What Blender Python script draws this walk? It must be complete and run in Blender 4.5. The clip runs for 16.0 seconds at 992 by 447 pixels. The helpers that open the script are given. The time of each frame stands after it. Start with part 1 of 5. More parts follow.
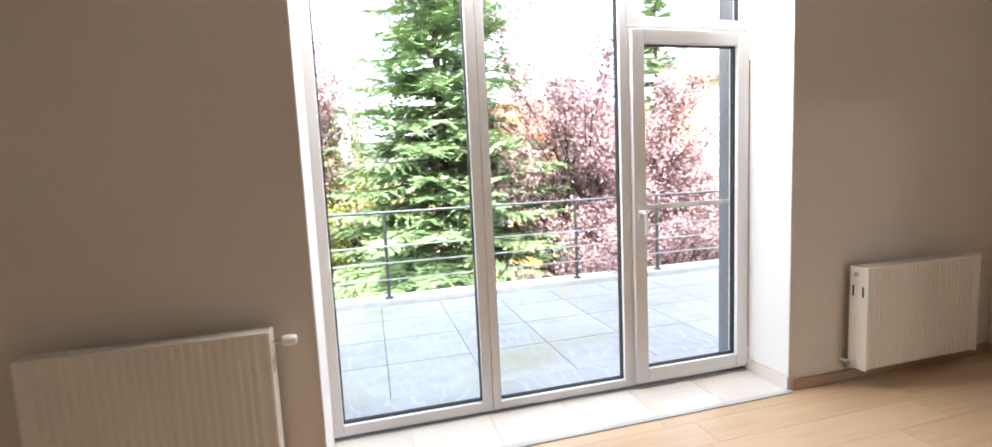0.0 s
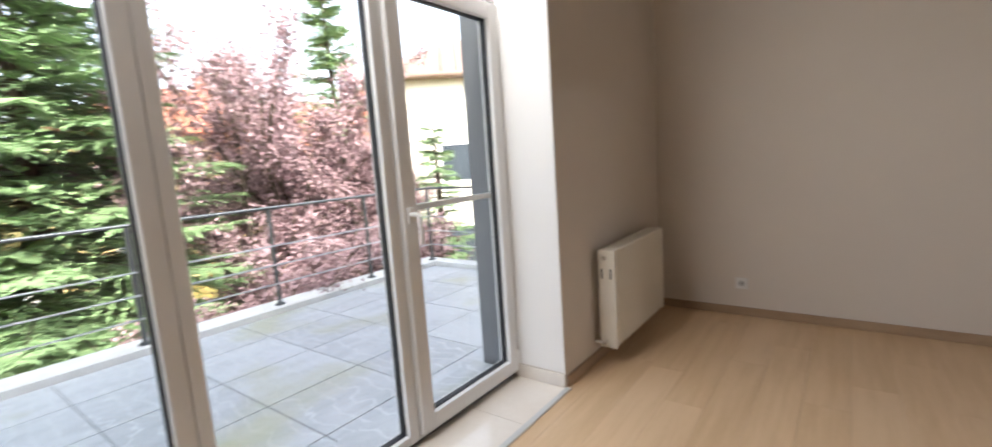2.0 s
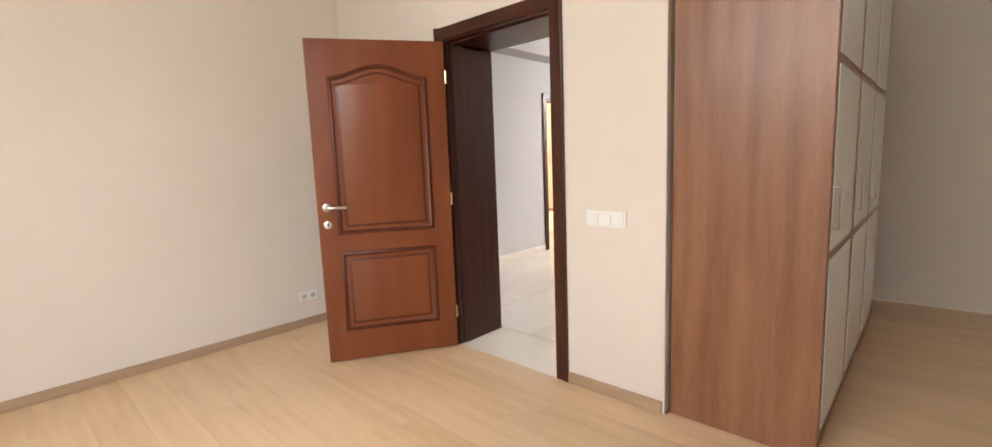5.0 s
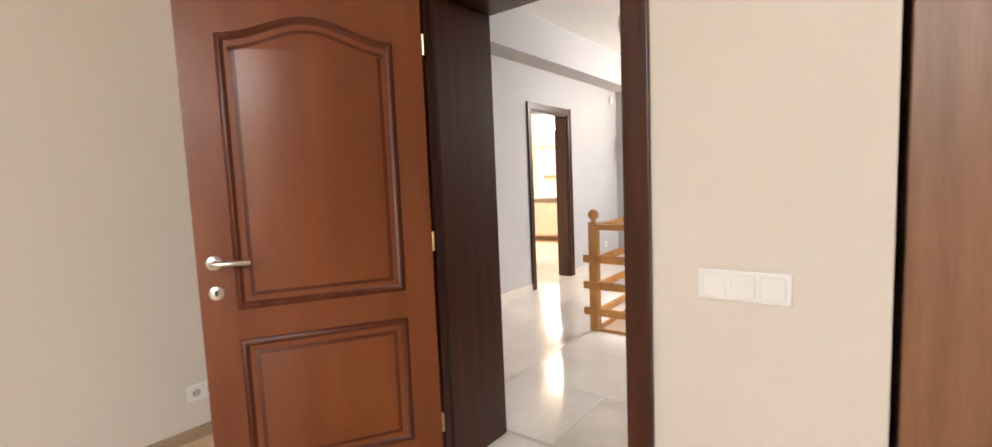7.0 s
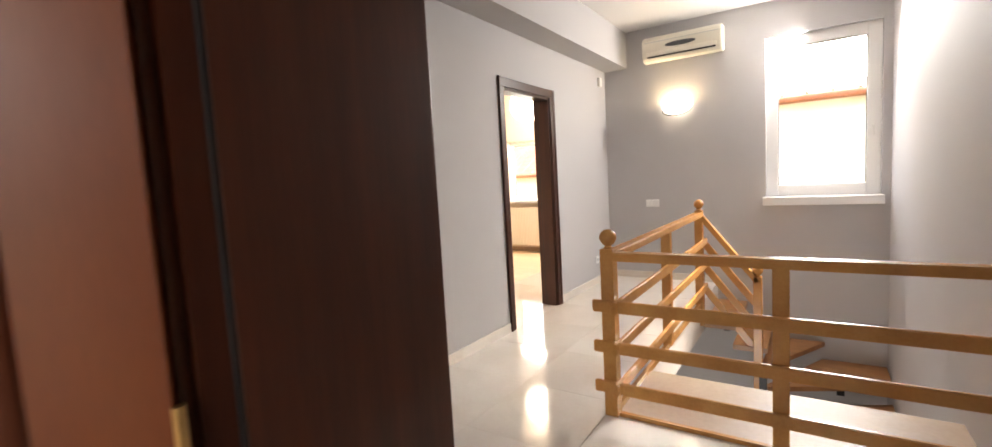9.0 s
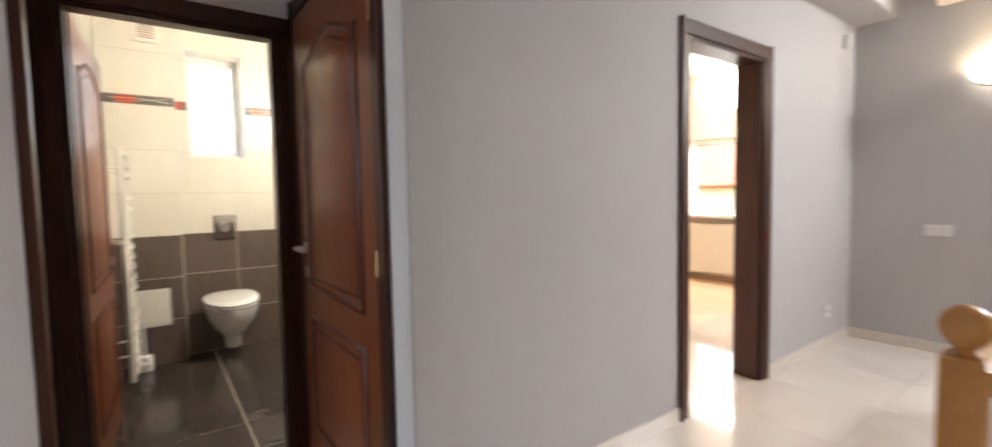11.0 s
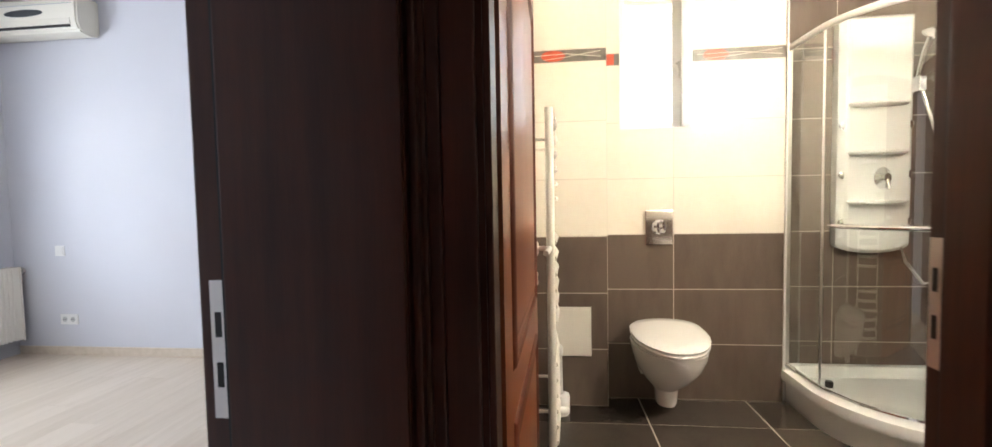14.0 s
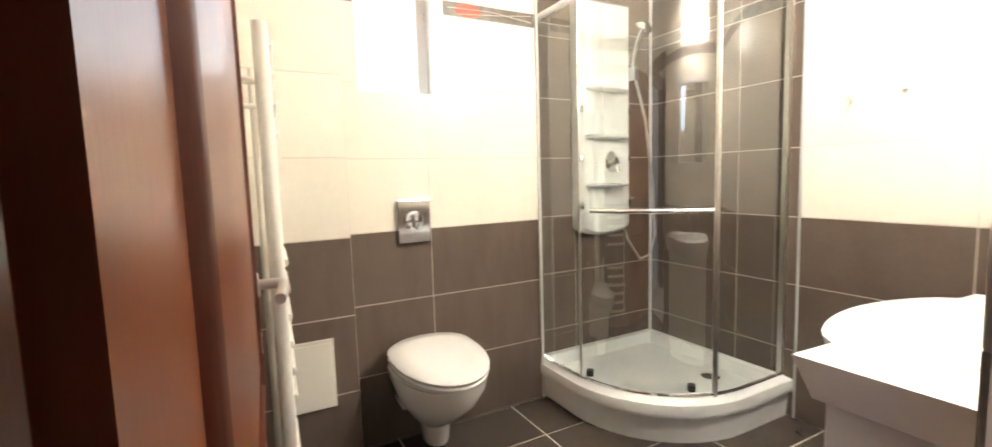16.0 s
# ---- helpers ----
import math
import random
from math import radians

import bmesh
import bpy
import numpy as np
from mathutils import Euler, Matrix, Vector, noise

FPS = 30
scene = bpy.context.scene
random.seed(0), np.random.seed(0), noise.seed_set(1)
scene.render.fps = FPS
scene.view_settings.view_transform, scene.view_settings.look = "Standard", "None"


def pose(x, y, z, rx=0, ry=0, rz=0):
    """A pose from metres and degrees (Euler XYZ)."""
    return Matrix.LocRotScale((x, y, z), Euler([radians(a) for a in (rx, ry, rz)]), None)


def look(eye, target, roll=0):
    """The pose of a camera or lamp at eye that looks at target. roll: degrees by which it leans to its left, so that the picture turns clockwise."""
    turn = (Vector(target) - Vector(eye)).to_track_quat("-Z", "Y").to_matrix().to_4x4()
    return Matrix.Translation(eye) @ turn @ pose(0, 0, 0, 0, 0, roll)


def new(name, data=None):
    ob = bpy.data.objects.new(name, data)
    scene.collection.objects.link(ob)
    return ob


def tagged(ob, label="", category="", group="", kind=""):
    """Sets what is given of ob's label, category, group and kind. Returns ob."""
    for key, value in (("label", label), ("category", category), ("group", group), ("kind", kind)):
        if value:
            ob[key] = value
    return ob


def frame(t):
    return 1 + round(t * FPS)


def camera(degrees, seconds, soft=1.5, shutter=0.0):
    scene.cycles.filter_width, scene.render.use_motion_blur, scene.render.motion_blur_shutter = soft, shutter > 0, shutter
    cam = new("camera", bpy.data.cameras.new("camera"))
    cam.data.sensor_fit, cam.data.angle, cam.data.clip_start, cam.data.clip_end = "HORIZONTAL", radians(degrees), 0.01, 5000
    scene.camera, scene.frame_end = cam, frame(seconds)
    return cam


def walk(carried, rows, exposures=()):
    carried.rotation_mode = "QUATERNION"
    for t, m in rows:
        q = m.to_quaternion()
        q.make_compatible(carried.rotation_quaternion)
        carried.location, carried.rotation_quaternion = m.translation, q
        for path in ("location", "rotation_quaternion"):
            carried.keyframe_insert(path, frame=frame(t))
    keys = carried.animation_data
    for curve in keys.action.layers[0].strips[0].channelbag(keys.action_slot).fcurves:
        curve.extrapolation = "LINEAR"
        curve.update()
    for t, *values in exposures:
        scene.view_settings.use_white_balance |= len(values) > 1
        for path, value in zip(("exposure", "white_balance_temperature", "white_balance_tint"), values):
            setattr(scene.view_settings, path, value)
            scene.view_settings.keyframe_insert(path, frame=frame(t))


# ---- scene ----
cam = camera(92.5, 16.0, shutter=0.3)
PATH = [
    (0, (-3.843, -2.09, 1.299), (-3.336, -0.166, 1.095), -2.7),
    (0.5, (-3.818, -1.829, 1.292), (-3.127, 0.037, 1.09), -3.7),
    (1, (-3.803, -1.591, 1.265), (-2.926, 0.193, 1.04), -3.6),
    (1.5, (-3.765, -1.363, 1.261), (-2.66, 0.287, 1.024), -3.2),
    (2, (-3.769, -1.219, 1.26), (-2.185, -0.026, 0.993), -3.9),
    (2.5, (-3.807, -1.19, 1.259), (-1.926, -0.586, 0.949), -4.7),
    (3, (-3.83, -1.418, 1.336), (-1.866, -1.339, 0.966), -3.9),
    (3.5, (-3.813, -1.348, 1.286), (-1.919, -1.896, 0.95), -2.7),
    (4, (-3.794, -1.429, 1.3), (-2.109, -2.447, 0.949), -2.6),
    (4.2, (-3.795, -1.466, 1.294), (-2.203, -2.624, 0.943), -2.4),
    (6.3, (-3.047, -1.976, 1.234), (-1.812, -3.536, 1.037), -2.7),
    (6.5, (-2.935, -2.077, 1.233), (-1.705, -3.643, 1.045), -2.7),
    (7, (-2.686, -2.326, 1.252), (-1.47, -3.904, 1.076), -2.4),
    (7.5, (-2.44, -2.579, 1.269), (-1.265, -4.188, 1.097), -3.6),
    (8, (-2.213, -2.836, 1.279), (-1.087, -4.478, 1.095), -4.1),
    (10.5, (-1.385, -4.387, 1.26), (-0.235, -6.015, 1.105), -1.2),
    (11, (-1.18, -4.553, 1.226), (0.435, -5.727, 1.106), -1.1),
    (11.5, (-0.933, -4.68, 1.276), (0.98, -5.252, 1.153), -0.1),
    (12, (-0.65, -4.722, 1.32), (1.327, -4.989, 1.175), 0.1),
    (12.5, (-0.389, -4.686, 1.265), (1.606, -4.738, 1.139), -0.2),
    (13, (-0.08, -4.569, 1.191), (1.912, -4.406, 1.105), -0.2),
    (13.5, (0.219, -4.494, 1.183), (2.203, -4.264, 1.095), -0.8),
    (14, (0.483, -4.411, 1.189), (2.468, -4.193, 1.084), -1.1),
    (14.5, (0.689, -4.387, 1.2), (2.672, -4.155, 1.086), -1.3),
    (15, (0.886, -4.381, 1.192), (2.881, -4.36, 1.062), -1.7),
    (15.5, (1.098, -4.379, 1.21), (3.03, -4.869, 1.041), -2.4),
    (16, (1.217, -4.355, 1.191), (2.97, -5.297, 0.998), -1.7),
]
EXPOSURES = [(0.0, 3.1, 6050, 10), (0.5, 2.8, 6100, 10), (1.0, 2.75, 6050, 10), (2.2, 2.5, 6250, 10), (2.6, 2.65, 6300, 10), (3.2, 3.8, 6350, 10), (4.2, 4.0, 6450, 10), (6.5, 3.85, 6350, 10), (8.2, 3.7, 6850, 10), (10.3, 3.15, 6300, 10), (11.0, 3.35, 6250, 10), (11.5, 3.85, 6200, 10), (12.0, 3.8, 6400, 10), (13.0, 3.85, 6700, 10), (13.6, 3.7, 6500, 10), (15.0, 3.65, 6550, 10), (15.5, 3.85, 6500, 10), (16.0, 3.7, 6200, 10)]
walk(cam, [(t, look(eye, target, roll)) for t, eye, target, roll in PATH], EXPOSURES)

# ---- world and sun ----
world = bpy.data.worlds.new("sky")
scene.world = world
world.use_nodes = True
wn = world.node_tree.nodes
sky = wn.new("ShaderNodeTexSky")
sky.sky_type = "NISHITA"
sky.sun_disc = False
sky.sun_elevation = radians(38)
sky.sun_rotation = radians(200)
sky.dust_density = 4.0
sky.ozone_density = 0.4
wn["Background"].inputs[1].default_value = 0.15
pale = wn.new("ShaderNodeHueSaturation")
pale.inputs["Saturation"].default_value = 0.4
world.node_tree.links.new(sky.outputs[0], pale.inputs["Color"])
world.node_tree.links.new(pale.outputs[0], wn["Background"].inputs[0])
sun = new("sun", bpy.data.lights.new("sun", "SUN"))
sun.data.energy, sun.data.angle, sun.data.color = 1.5, radians(14), (1.0, 0.95, 0.88)
sun.matrix_world = look((0, 0, 30), (9, 25, 4))


def opening_lamp(name, eye, target, width, height, watts, color):
    """Area lamp set at an opening in place of daylight."""
    lamp = new(name, bpy.data.lights.new(name, "AREA"))
    lamp.data.shape, lamp.data.size, lamp.data.size_y = "RECTANGLE", width, height
    lamp.data.energy, lamp.data.color = watts, color
    lamp.matrix_world = look(eye, target)
    return lamp


opening_lamp("terrace_daylight", (-2.86, 0.27, 2.56), (-2.86, -1.6, 0.0), 2.3, 0.12, 7, (1.0, 0.97, 0.93))
opening_lamp("pale_room_daylight", (2.0, 0.10, 1.6), (2.0, -2.0, 1.2), 1.9, 1.3, 6.5, (0.78, 0.87, 1.0))
opening_lamp("stairwell_daylight", (-1.93, -9.16, 2.50), (0.25, -5.9, 1.0), 0.8, 0.10, 7.5, (1.0, 0.97, 0.94))
# added lamp to brighten the storey below; no window is known there
opening_lamp("added_lower_fill", (-1.2, -4.52, -1.6), (-1.2, -7.0, -2.2), 1.1, 0.9, 2.5, (1.0, 0.97, 0.94))
opening_lamp("peach_room_daylight", (2.15, -10.79, 1.88), (2.0, -9.0, 0.2), 0.8, 0.06, 5, (1.0, 0.97, 0.94))

# ---- materials ----
def material(name, color, rough=0.5, metal=0.0, var=0.06, scale=6.0, bump=0.05, fine=90.0, stretch=(1, 1, 1), color2=None, island=0.0, piece=0.0, spec=0.5):
    """A surface with variation at two scales: broad stains and fine grain, with a little relief."""
    m = bpy.data.materials.new(name)
    m.use_nodes = True
    nt = m.node_tree
    p = nt.nodes["Principled BSDF"]
    p.inputs["Roughness"].default_value = rough
    p.inputs["Metallic"].default_value = metal
    p.inputs["Specular IOR Level"].default_value = spec
    tc = nt.nodes.new("ShaderNodeTexCoord")
    mp = nt.nodes.new("ShaderNodeMapping")
    mp.inputs["Scale"].default_value = stretch
    nt.links.new(tc.outputs["Object"], mp.inputs["Vector"])
    n1 = nt.nodes.new("ShaderNodeTexNoise")
    n1.inputs["Scale"].default_value, n1.inputs["Detail"].default_value = scale, 4
    n2 = nt.nodes.new("ShaderNodeTexNoise")
    n2.inputs["Scale"].default_value, n2.inputs["Detail"].default_value = fine, 3
    oi = nt.nodes.new("ShaderNodeObjectInfo")
    if piece:
        ad = nt.nodes.new("ShaderNodeVectorMath")
        sc = nt.nodes.new("ShaderNodeVectorMath")
        sc.operation = "SCALE"
        sc.inputs[0].default_value = (37, 53, 29)
        nt.links.new(oi.outputs["Random"], sc.inputs["Scale"])
        nt.links.new(mp.outputs[0], ad.inputs[0])
        nt.links.new(sc.outputs[0], ad.inputs[1])
        src = ad.outputs[0]
    else:
        src = mp.outputs[0]
    nt.links.new(src, n1.inputs["Vector"])
    nt.links.new(src, n2.inputs["Vector"])
    mixn = nt.nodes.new("ShaderNodeMath")
    mixn.operation = "MULTIPLY_ADD"
    mixn.inputs[1].default_value = 0.35
    nt.links.new(n2.outputs["Fac"], mixn.inputs[0])
    nt.links.new(n1.outputs["Fac"], mixn.inputs[2])
    last = mixn.outputs[0]
    if piece or island:
        extra = nt.nodes.new("ShaderNodeMath")
        extra.operation = "MULTIPLY_ADD"
        extra.inputs[1].default_value = piece or island
        if piece:
            nt.links.new(oi.outputs["Random"], extra.inputs[0])
        else:
            geo = nt.nodes.new("ShaderNodeNewGeometry")
            nt.links.new(geo.outputs["Random Per Island"], extra.inputs[0])
        nt.links.new(last, extra.inputs[2])
        last = extra.outputs[0]
    ramp = nt.nodes.new("ShaderNodeValToRGB")
    c = Vector(color)
    c2 = Vector(color2) if color2 else c * (1 + var)
    c1 = c if color2 else c * (1 - var)
    ramp.color_ramp.elements[0].position, ramp.color_ramp.elements[1].position = 0.42, 0.95 + 0.5 * (piece or island)
    ramp.color_ramp.elements[0].color, ramp.color_ramp.elements[1].color = (*c1, 1), (*c2, 1)
    nt.links.new(last, ramp.inputs[0])
    nt.links.new(ramp.outputs[0], p.inputs["Base Color"])
    if bump:
        b = nt.nodes.new("ShaderNodeBump")
        b.inputs["Strength"].default_value, b.inputs["Distance"].default_value = bump, 0.004
        nt.links.new(mixn.outputs[0], b.inputs["Height"])
        nt.links.new(b.outputs[0], p.inputs["Normal"])
    return m


def glowing(name, color, strength):
    m = bpy.data.materials.new(name)
    m.use_nodes = True
    p = m.node_tree.nodes["Principled BSDF"]
    p.inputs["Base Color"].default_value = (*color, 1)
    p.inputs["Emission Color"].default_value = (*color, 1)
    p.inputs["Emission Strength"].default_value = strength
    return m


def glass(name, tint=(1, 1, 1), gloss=0.05):
    m = bpy.data.materials.new(name)
    m.use_nodes = True
    nt = m.node_tree
    nt.nodes.remove(nt.nodes["Principled BSDF"])
    tr, gl, mx = (nt.nodes.new("ShaderNode" + k) for k in ("BsdfTransparent", "BsdfGlossy", "MixShader"))
    tr.inputs[0].default_value = (*tint, 1)
    gl.inputs["Roughness"].default_value = 0.01
    mx.inputs[0].default_value = gloss
    nt.links.new(tr.outputs[0], mx.inputs[1])
    nt.links.new(gl.outputs[0], mx.inputs[2])
    nt.links.new(mx.outputs[0], nt.nodes["Material Output"].inputs[0])
    return m


CREAM = material("cream_paint", (0.70, 0.635, 0.57), 0.75, var=0.03, scale=1.2, bump=0.12, fine=260)
GREY = material("grey_paint", (0.50, 0.485, 0.49), 0.7, var=0.03, scale=1.3, bump=0.12, fine=260)
COOL = material("pale_grey_paint", (0.62, 0.62, 0.66), 0.7, var=0.03, scale=1.3, bump=0.1, fine=260)
PEACH = material("peach_paint", (0.80, 0.68, 0.56), 0.75, var=0.03, scale=1.3, bump=0.1, fine=260)
WHITE = material("white_paint", (0.82, 0.80, 0.78), 0.7, var=0.02, scale=1.5, bump=0.06, fine=200)
PVC = material("white_pvc", (0.82, 0.81, 0.80), 0.3, var=0.02, scale=3, bump=0.02)
ENAMEL = material("cream_enamel", (0.80, 0.76, 0.68), 0.35, var=0.02, scale=3, bump=0.02)
LAMINATE = material("oak_laminate", (0.55, 0.37, 0.205), 0.36, color2=(0.68, 0.49, 0.31), scale=3.0, bump=0.05, fine=30, stretch=(0.6, 7, 7), piece=0.35)
PALELAM = material("pale_laminate", (0.55, 0.45, 0.34), 0.4, color2=(0.66, 0.56, 0.45), scale=3.0, bump=0.05, fine=30, stretch=(0.6, 7, 7), piece=0.3)
SKIRT = material("skirting_wood", (0.33, 0.22, 0.14), 0.45, color2=(0.45, 0.32, 0.21), scale=2.5, bump=0.05, fine=40, stretch=(1, 1, 6))
CHERRY = material("cherry_door_veneer", (0.145, 0.033, 0.009), 0.34, color2=(0.215, 0.059, 0.017), scale=1.6, bump=0.05, fine=45, stretch=(5, 5, 0.7))
GLAZE = material("dark_glazed_moulding", (0.07, 0.014, 0.006), 0.4, color2=(0.12, 0.028, 0.011), scale=2.2, bump=0.08, fine=40, stretch=(9, 9, 0.6), spec=0.35)
DARKWOOD = material("dark_stained_wood", (0.036, 0.010, 0.005), 0.34, spec=0.4, color2=(0.075, 0.021, 0.010), scale=2.5, bump=0.03, fine=40, stretch=(10, 10, 0.5))
WARDROBE = material("walnut_board", (0.16, 0.062, 0.027), 0.38, color2=(0.30, 0.14, 0.07), scale=2.0, bump=0.05, fine=25, stretch=(7, 7, 0.5))
PINE = material("varnished_beech", (0.42, 0.18, 0.045), 0.25, color2=(0.56, 0.28, 0.085), scale=3, bump=0.05, fine=35, stretch=(2, 2, 2))
TREAD = material("stair_tread_wood", (0.22, 0.095, 0.032), 0.35, color2=(0.36, 0.17, 0.065), scale=3, bump=0.05, fine=35, stretch=(1, 6, 1))
HALLTILE = material("polished_cream_tile", (0.70, 0.63, 0.55), 0.07, color2=(0.80, 0.74, 0.67), scale=3, bump=0.012, fine=40, piece=0.3)
GROUT = material("pale_grout", (0.58, 0.52, 0.46), 0.8, scale=20)
SLATE = material("terrace_tile_grey", (0.34, 0.36, 0.38), 0.4, color2=(0.50, 0.52, 0.54), scale=3, bump=0.1, fine=30, piece=0.3, stretch=(1, 2.5, 1))
SLATEGROUT = material("terrace_joint", (0.13, 0.13, 0.13), 0.8, scale=20)
CONCRETE = material("pale_concrete", (0.60, 0.60, 0.58), 0.8, var=0.12, scale=5, bump=0.2)
RENDERGREY = material("grey_render", (0.17, 0.175, 0.185), 0.85, var=0.1, scale=5, bump=0.4, fine=200)
STEEL = material("dark_steel", (0.10, 0.105, 0.11), 0.4, metal=0.7, scale=20, bump=0.03)
WIRE = material("bright_steel", (0.55, 0.56, 0.58), 0.3, metal=0.9, scale=20, bump=0.02)
CHROME = material("chrome", (0.82, 0.82, 0.83), 0.08, metal=1.0, var=0.02, scale=10, bump=0.0)
SATIN = material("satin_nickel", (0.70, 0.68, 0.65), 0.28, metal=1.0, var=0.03, scale=10, bump=0.02)
BRASS = material("brass", (0.62, 0.46, 0.22), 0.3, metal=1.0, var=0.05, scale=20, bump=0.02)
BLACK = material("black_metal", (0.012, 0.012, 0.012), 0.45, scale=20, bump=0.03)
RUBBER = material("black_gasket", (0.012, 0.012, 0.014), 0.6, scale=20, bump=0.0)
CREAMTILE = material("cream_wall_tile", (0.76, 0.71, 0.60), 0.22, color2=(0.82, 0.77, 0.67), scale=3, bump=0.02, fine=30, piece=0.2)
BROWNTILE = material("brown_wall_tile", (0.105, 0.076, 0.058), 0.3, color2=(0.15, 0.112, 0.088), scale=4, bump=0.03, fine=60, stretch=(1, 4, 1), piece=0.3)
FLOORTILE = material("dark_floor_tile", (0.045, 0.034, 0.028), 0.16, color2=(0.075, 0.06, 0.05), scale=4, bump=0.02, fine=60, piece=0.3)
BATHGROUT = material("beige_grout", (0.62, 0.56, 0.48), 0.8, scale=20)
CERAMIC = material("white_ceramic", (0.84, 0.82, 0.79), 0.08, var=0.01, scale=3, bump=0.0)
ACRYLIC = material("white_acrylic", (0.82, 0.82, 0.80), 0.16, var=0.01, scale=3, bump=0.0)
PLASTIC = material("white_plastic", (0.80, 0.79, 0.77), 0.3, var=0.02, scale=4, bump=0.0)
ACPLASTIC = material("cream_plastic", (0.76, 0.72, 0.62), 0.35, var=0.03, scale=4, bump=0.0)
GREYTRIM = material("grey_trim", (0.50, 0.50, 0.49), 0.4, var=0.03, scale=10, bump=0.0)
BANDGREY = material("decor_band_grey", (0.17, 0.15, 0.13), 0.3, var=0.4, scale=18, bump=0.02)
BANDRED = material("decor_band_red", (0.55, 0.09, 0.04), 0.3, var=0.2, scale=18, bump=0.02)
MIRROR = material("mirror_glass", (0.9, 0.9, 0.9), 0.01, metal=1.0, var=0.0, scale=3, bump=0.0)
FROST = material("frosted_pane", (0.82, 0.85, 0.84), 0.25, var=0.02, scale=5, bump=0.0)
PANE = glass("window_glass", (0.99, 1.0, 1.0), 0.025)
SHOWERGLASS = glass("shower_glass", (0.90, 0.94, 0.92), 0.20)
PAPER = material("white_paper", (0.82, 0.80, 0.76), 0.8, var=0.03, scale=8, bump=0.1)
GLOBELIT = glowing("lit_paper_globe", (1.0, 0.91, 0.76), 2.2)
BULB = glowing("lit_bulb", (1.0, 0.80, 0.50), 11.0)
BOWL = glowing("lit_alabaster_glass", (1.0, 0.86, 0.66), 0.9)
BATHLIT = glowing("lit_bath_lamp", (1.0, 0.92, 0.80), 17.5)


# ---- mesh helpers ----
def bm_box(x0, y0, z0, x1, y1, z1, bm=None, bevel=0.0):
    own = bm is None
    bm = bmesh.new() if own else bm
    v = [bm.verts.new(c) for c in ((x0, y0, z0), (x1, y0, z0), (x1, y1, z0), (x0, y1, z0), (x0, y0, z1), (x1, y0, z1), (x1, y1, z1), (x0, y1, z1))]
    for f in ((0, 3, 2, 1), (4, 5, 6, 7), (0, 1, 5, 4), (1, 2, 6, 5), (2, 3, 7, 6), (3, 0, 4, 7)):
        bm.faces.new([v[i] for i in f])
    if bevel and own:
        bmesh.ops.bevel(bm, geom=bm.edges[:], offset=bevel, segments=2, affect="EDGES", profile=0.6)
    return bm


def ring(bm, centre, u, w, r, n):
    return [bm.verts.new(centre + u * (r * math.cos(2 * math.pi * i / n)) + w * (r * math.sin(2 * math.pi * i / n))) for i in range(n)]


def bm_tube(points, radius, n=8, bm=None, closed=True):
    """A round bar along the points; radius may be a list."""
    bm = bm or bmesh.new()
    pts = [Vector(p) for p in points]
    rad = radius if isinstance(radius, (list, tuple)) else [radius] * len(pts)
    last = None
    for i, p in enumerate(pts):
        d = (pts[min(i + 1, len(pts) - 1)] - pts[max(i - 1, 0)]).normalized()
        a = Vector((0, 0, 1)) if abs(d.z) < 0.95 else Vector((1, 0, 0))
        u = d.cross(a).normalized()
        w = u.cross(d).normalized()
        r = ring(bm, p, u, w, rad[i], n)
        if last:
            for k in range(n):
                bm.faces.new((last[k], last[(k + 1) % n], r[(k + 1) % n], r[k]))
        elif closed:
            bm.faces.new(r[::-1])
        last = r
    if closed:
        bm.faces.new(last)
    return bm


def bm_lathe(profile, n=20, cx=0.0, cy=0.0, sx=1.0, sy=1.0, bm=None):
    """Turned shape: profile of (radius, z) from bottom to top."""
    bm = bm or bmesh.new()
    last = None
    for r, z in profile:
        row = [bm.verts.new((cx + sx * r * math.cos(2 * math.pi * i / n), cy + sy * r * math.sin(2 * math.pi * i / n), z)) for i in range(n)]
        if last:
            for k in range(n):
                bm.faces.new((last[k], last[(k + 1) % n], row[(k + 1) % n], row[k]))
        else:
            bm.faces.new(row[::-1])
        last = row
    bm.faces.new(last)
    return bm


def bm_prism(outline, z0, z1, bm=None, top=None):
    """Upright prism on a plan outline; top: another outline of the same count for the upper face."""
    bm = bm or bmesh.new()
    a = [bm.verts.new((x, y, z0)) for x, y in outline]
    b = [bm.verts.new((x, y, z1)) for x, y in (top or outline)]
    n = len(a)
    bm.faces.new(a[::-1])
    bm.faces.new(b)
    for i in range(n):
        bm.faces.new((a[i], a[(i + 1) % n], b[(i + 1) % n], b[i]))
    return bm


def finish(bm, name, mat, smooth=False):
    bmesh.ops.recalc_face_normals(bm, faces=bm.faces[:])
    me = bpy.data.meshes.new(name)
    bm.to_mesh(me)
    bm.free()
    me.materials.append(mat)
    if smooth:
        for p in me.polygons:
            p.use_smooth = True
        me.set_sharp_from_angle(angle=radians(40))
    return me


def part(name, bm, mat, parent=None, label="", smooth=False, at=None):
    ob = new(name, finish(bm, name, mat, smooth))
    if at is not None:
        ob.matrix_basis = at
    if parent is not None:
        ob.parent = parent
    return tagged(ob, label)


def thing(name, label, category, at=None, group="", kind=""):
    ob = new(name)
    ob.empty_display_size = 0.05
    if at is not None:
        ob.matrix_basis = at
    return tagged(ob, label, category, group, kind)


def setting(name, bm, mat, label, category="wall", smooth=False):
    ob = new(name, finish(bm, name, mat, smooth))
    return tagged(ob, label, category, kind="structure")


PIECES = {}


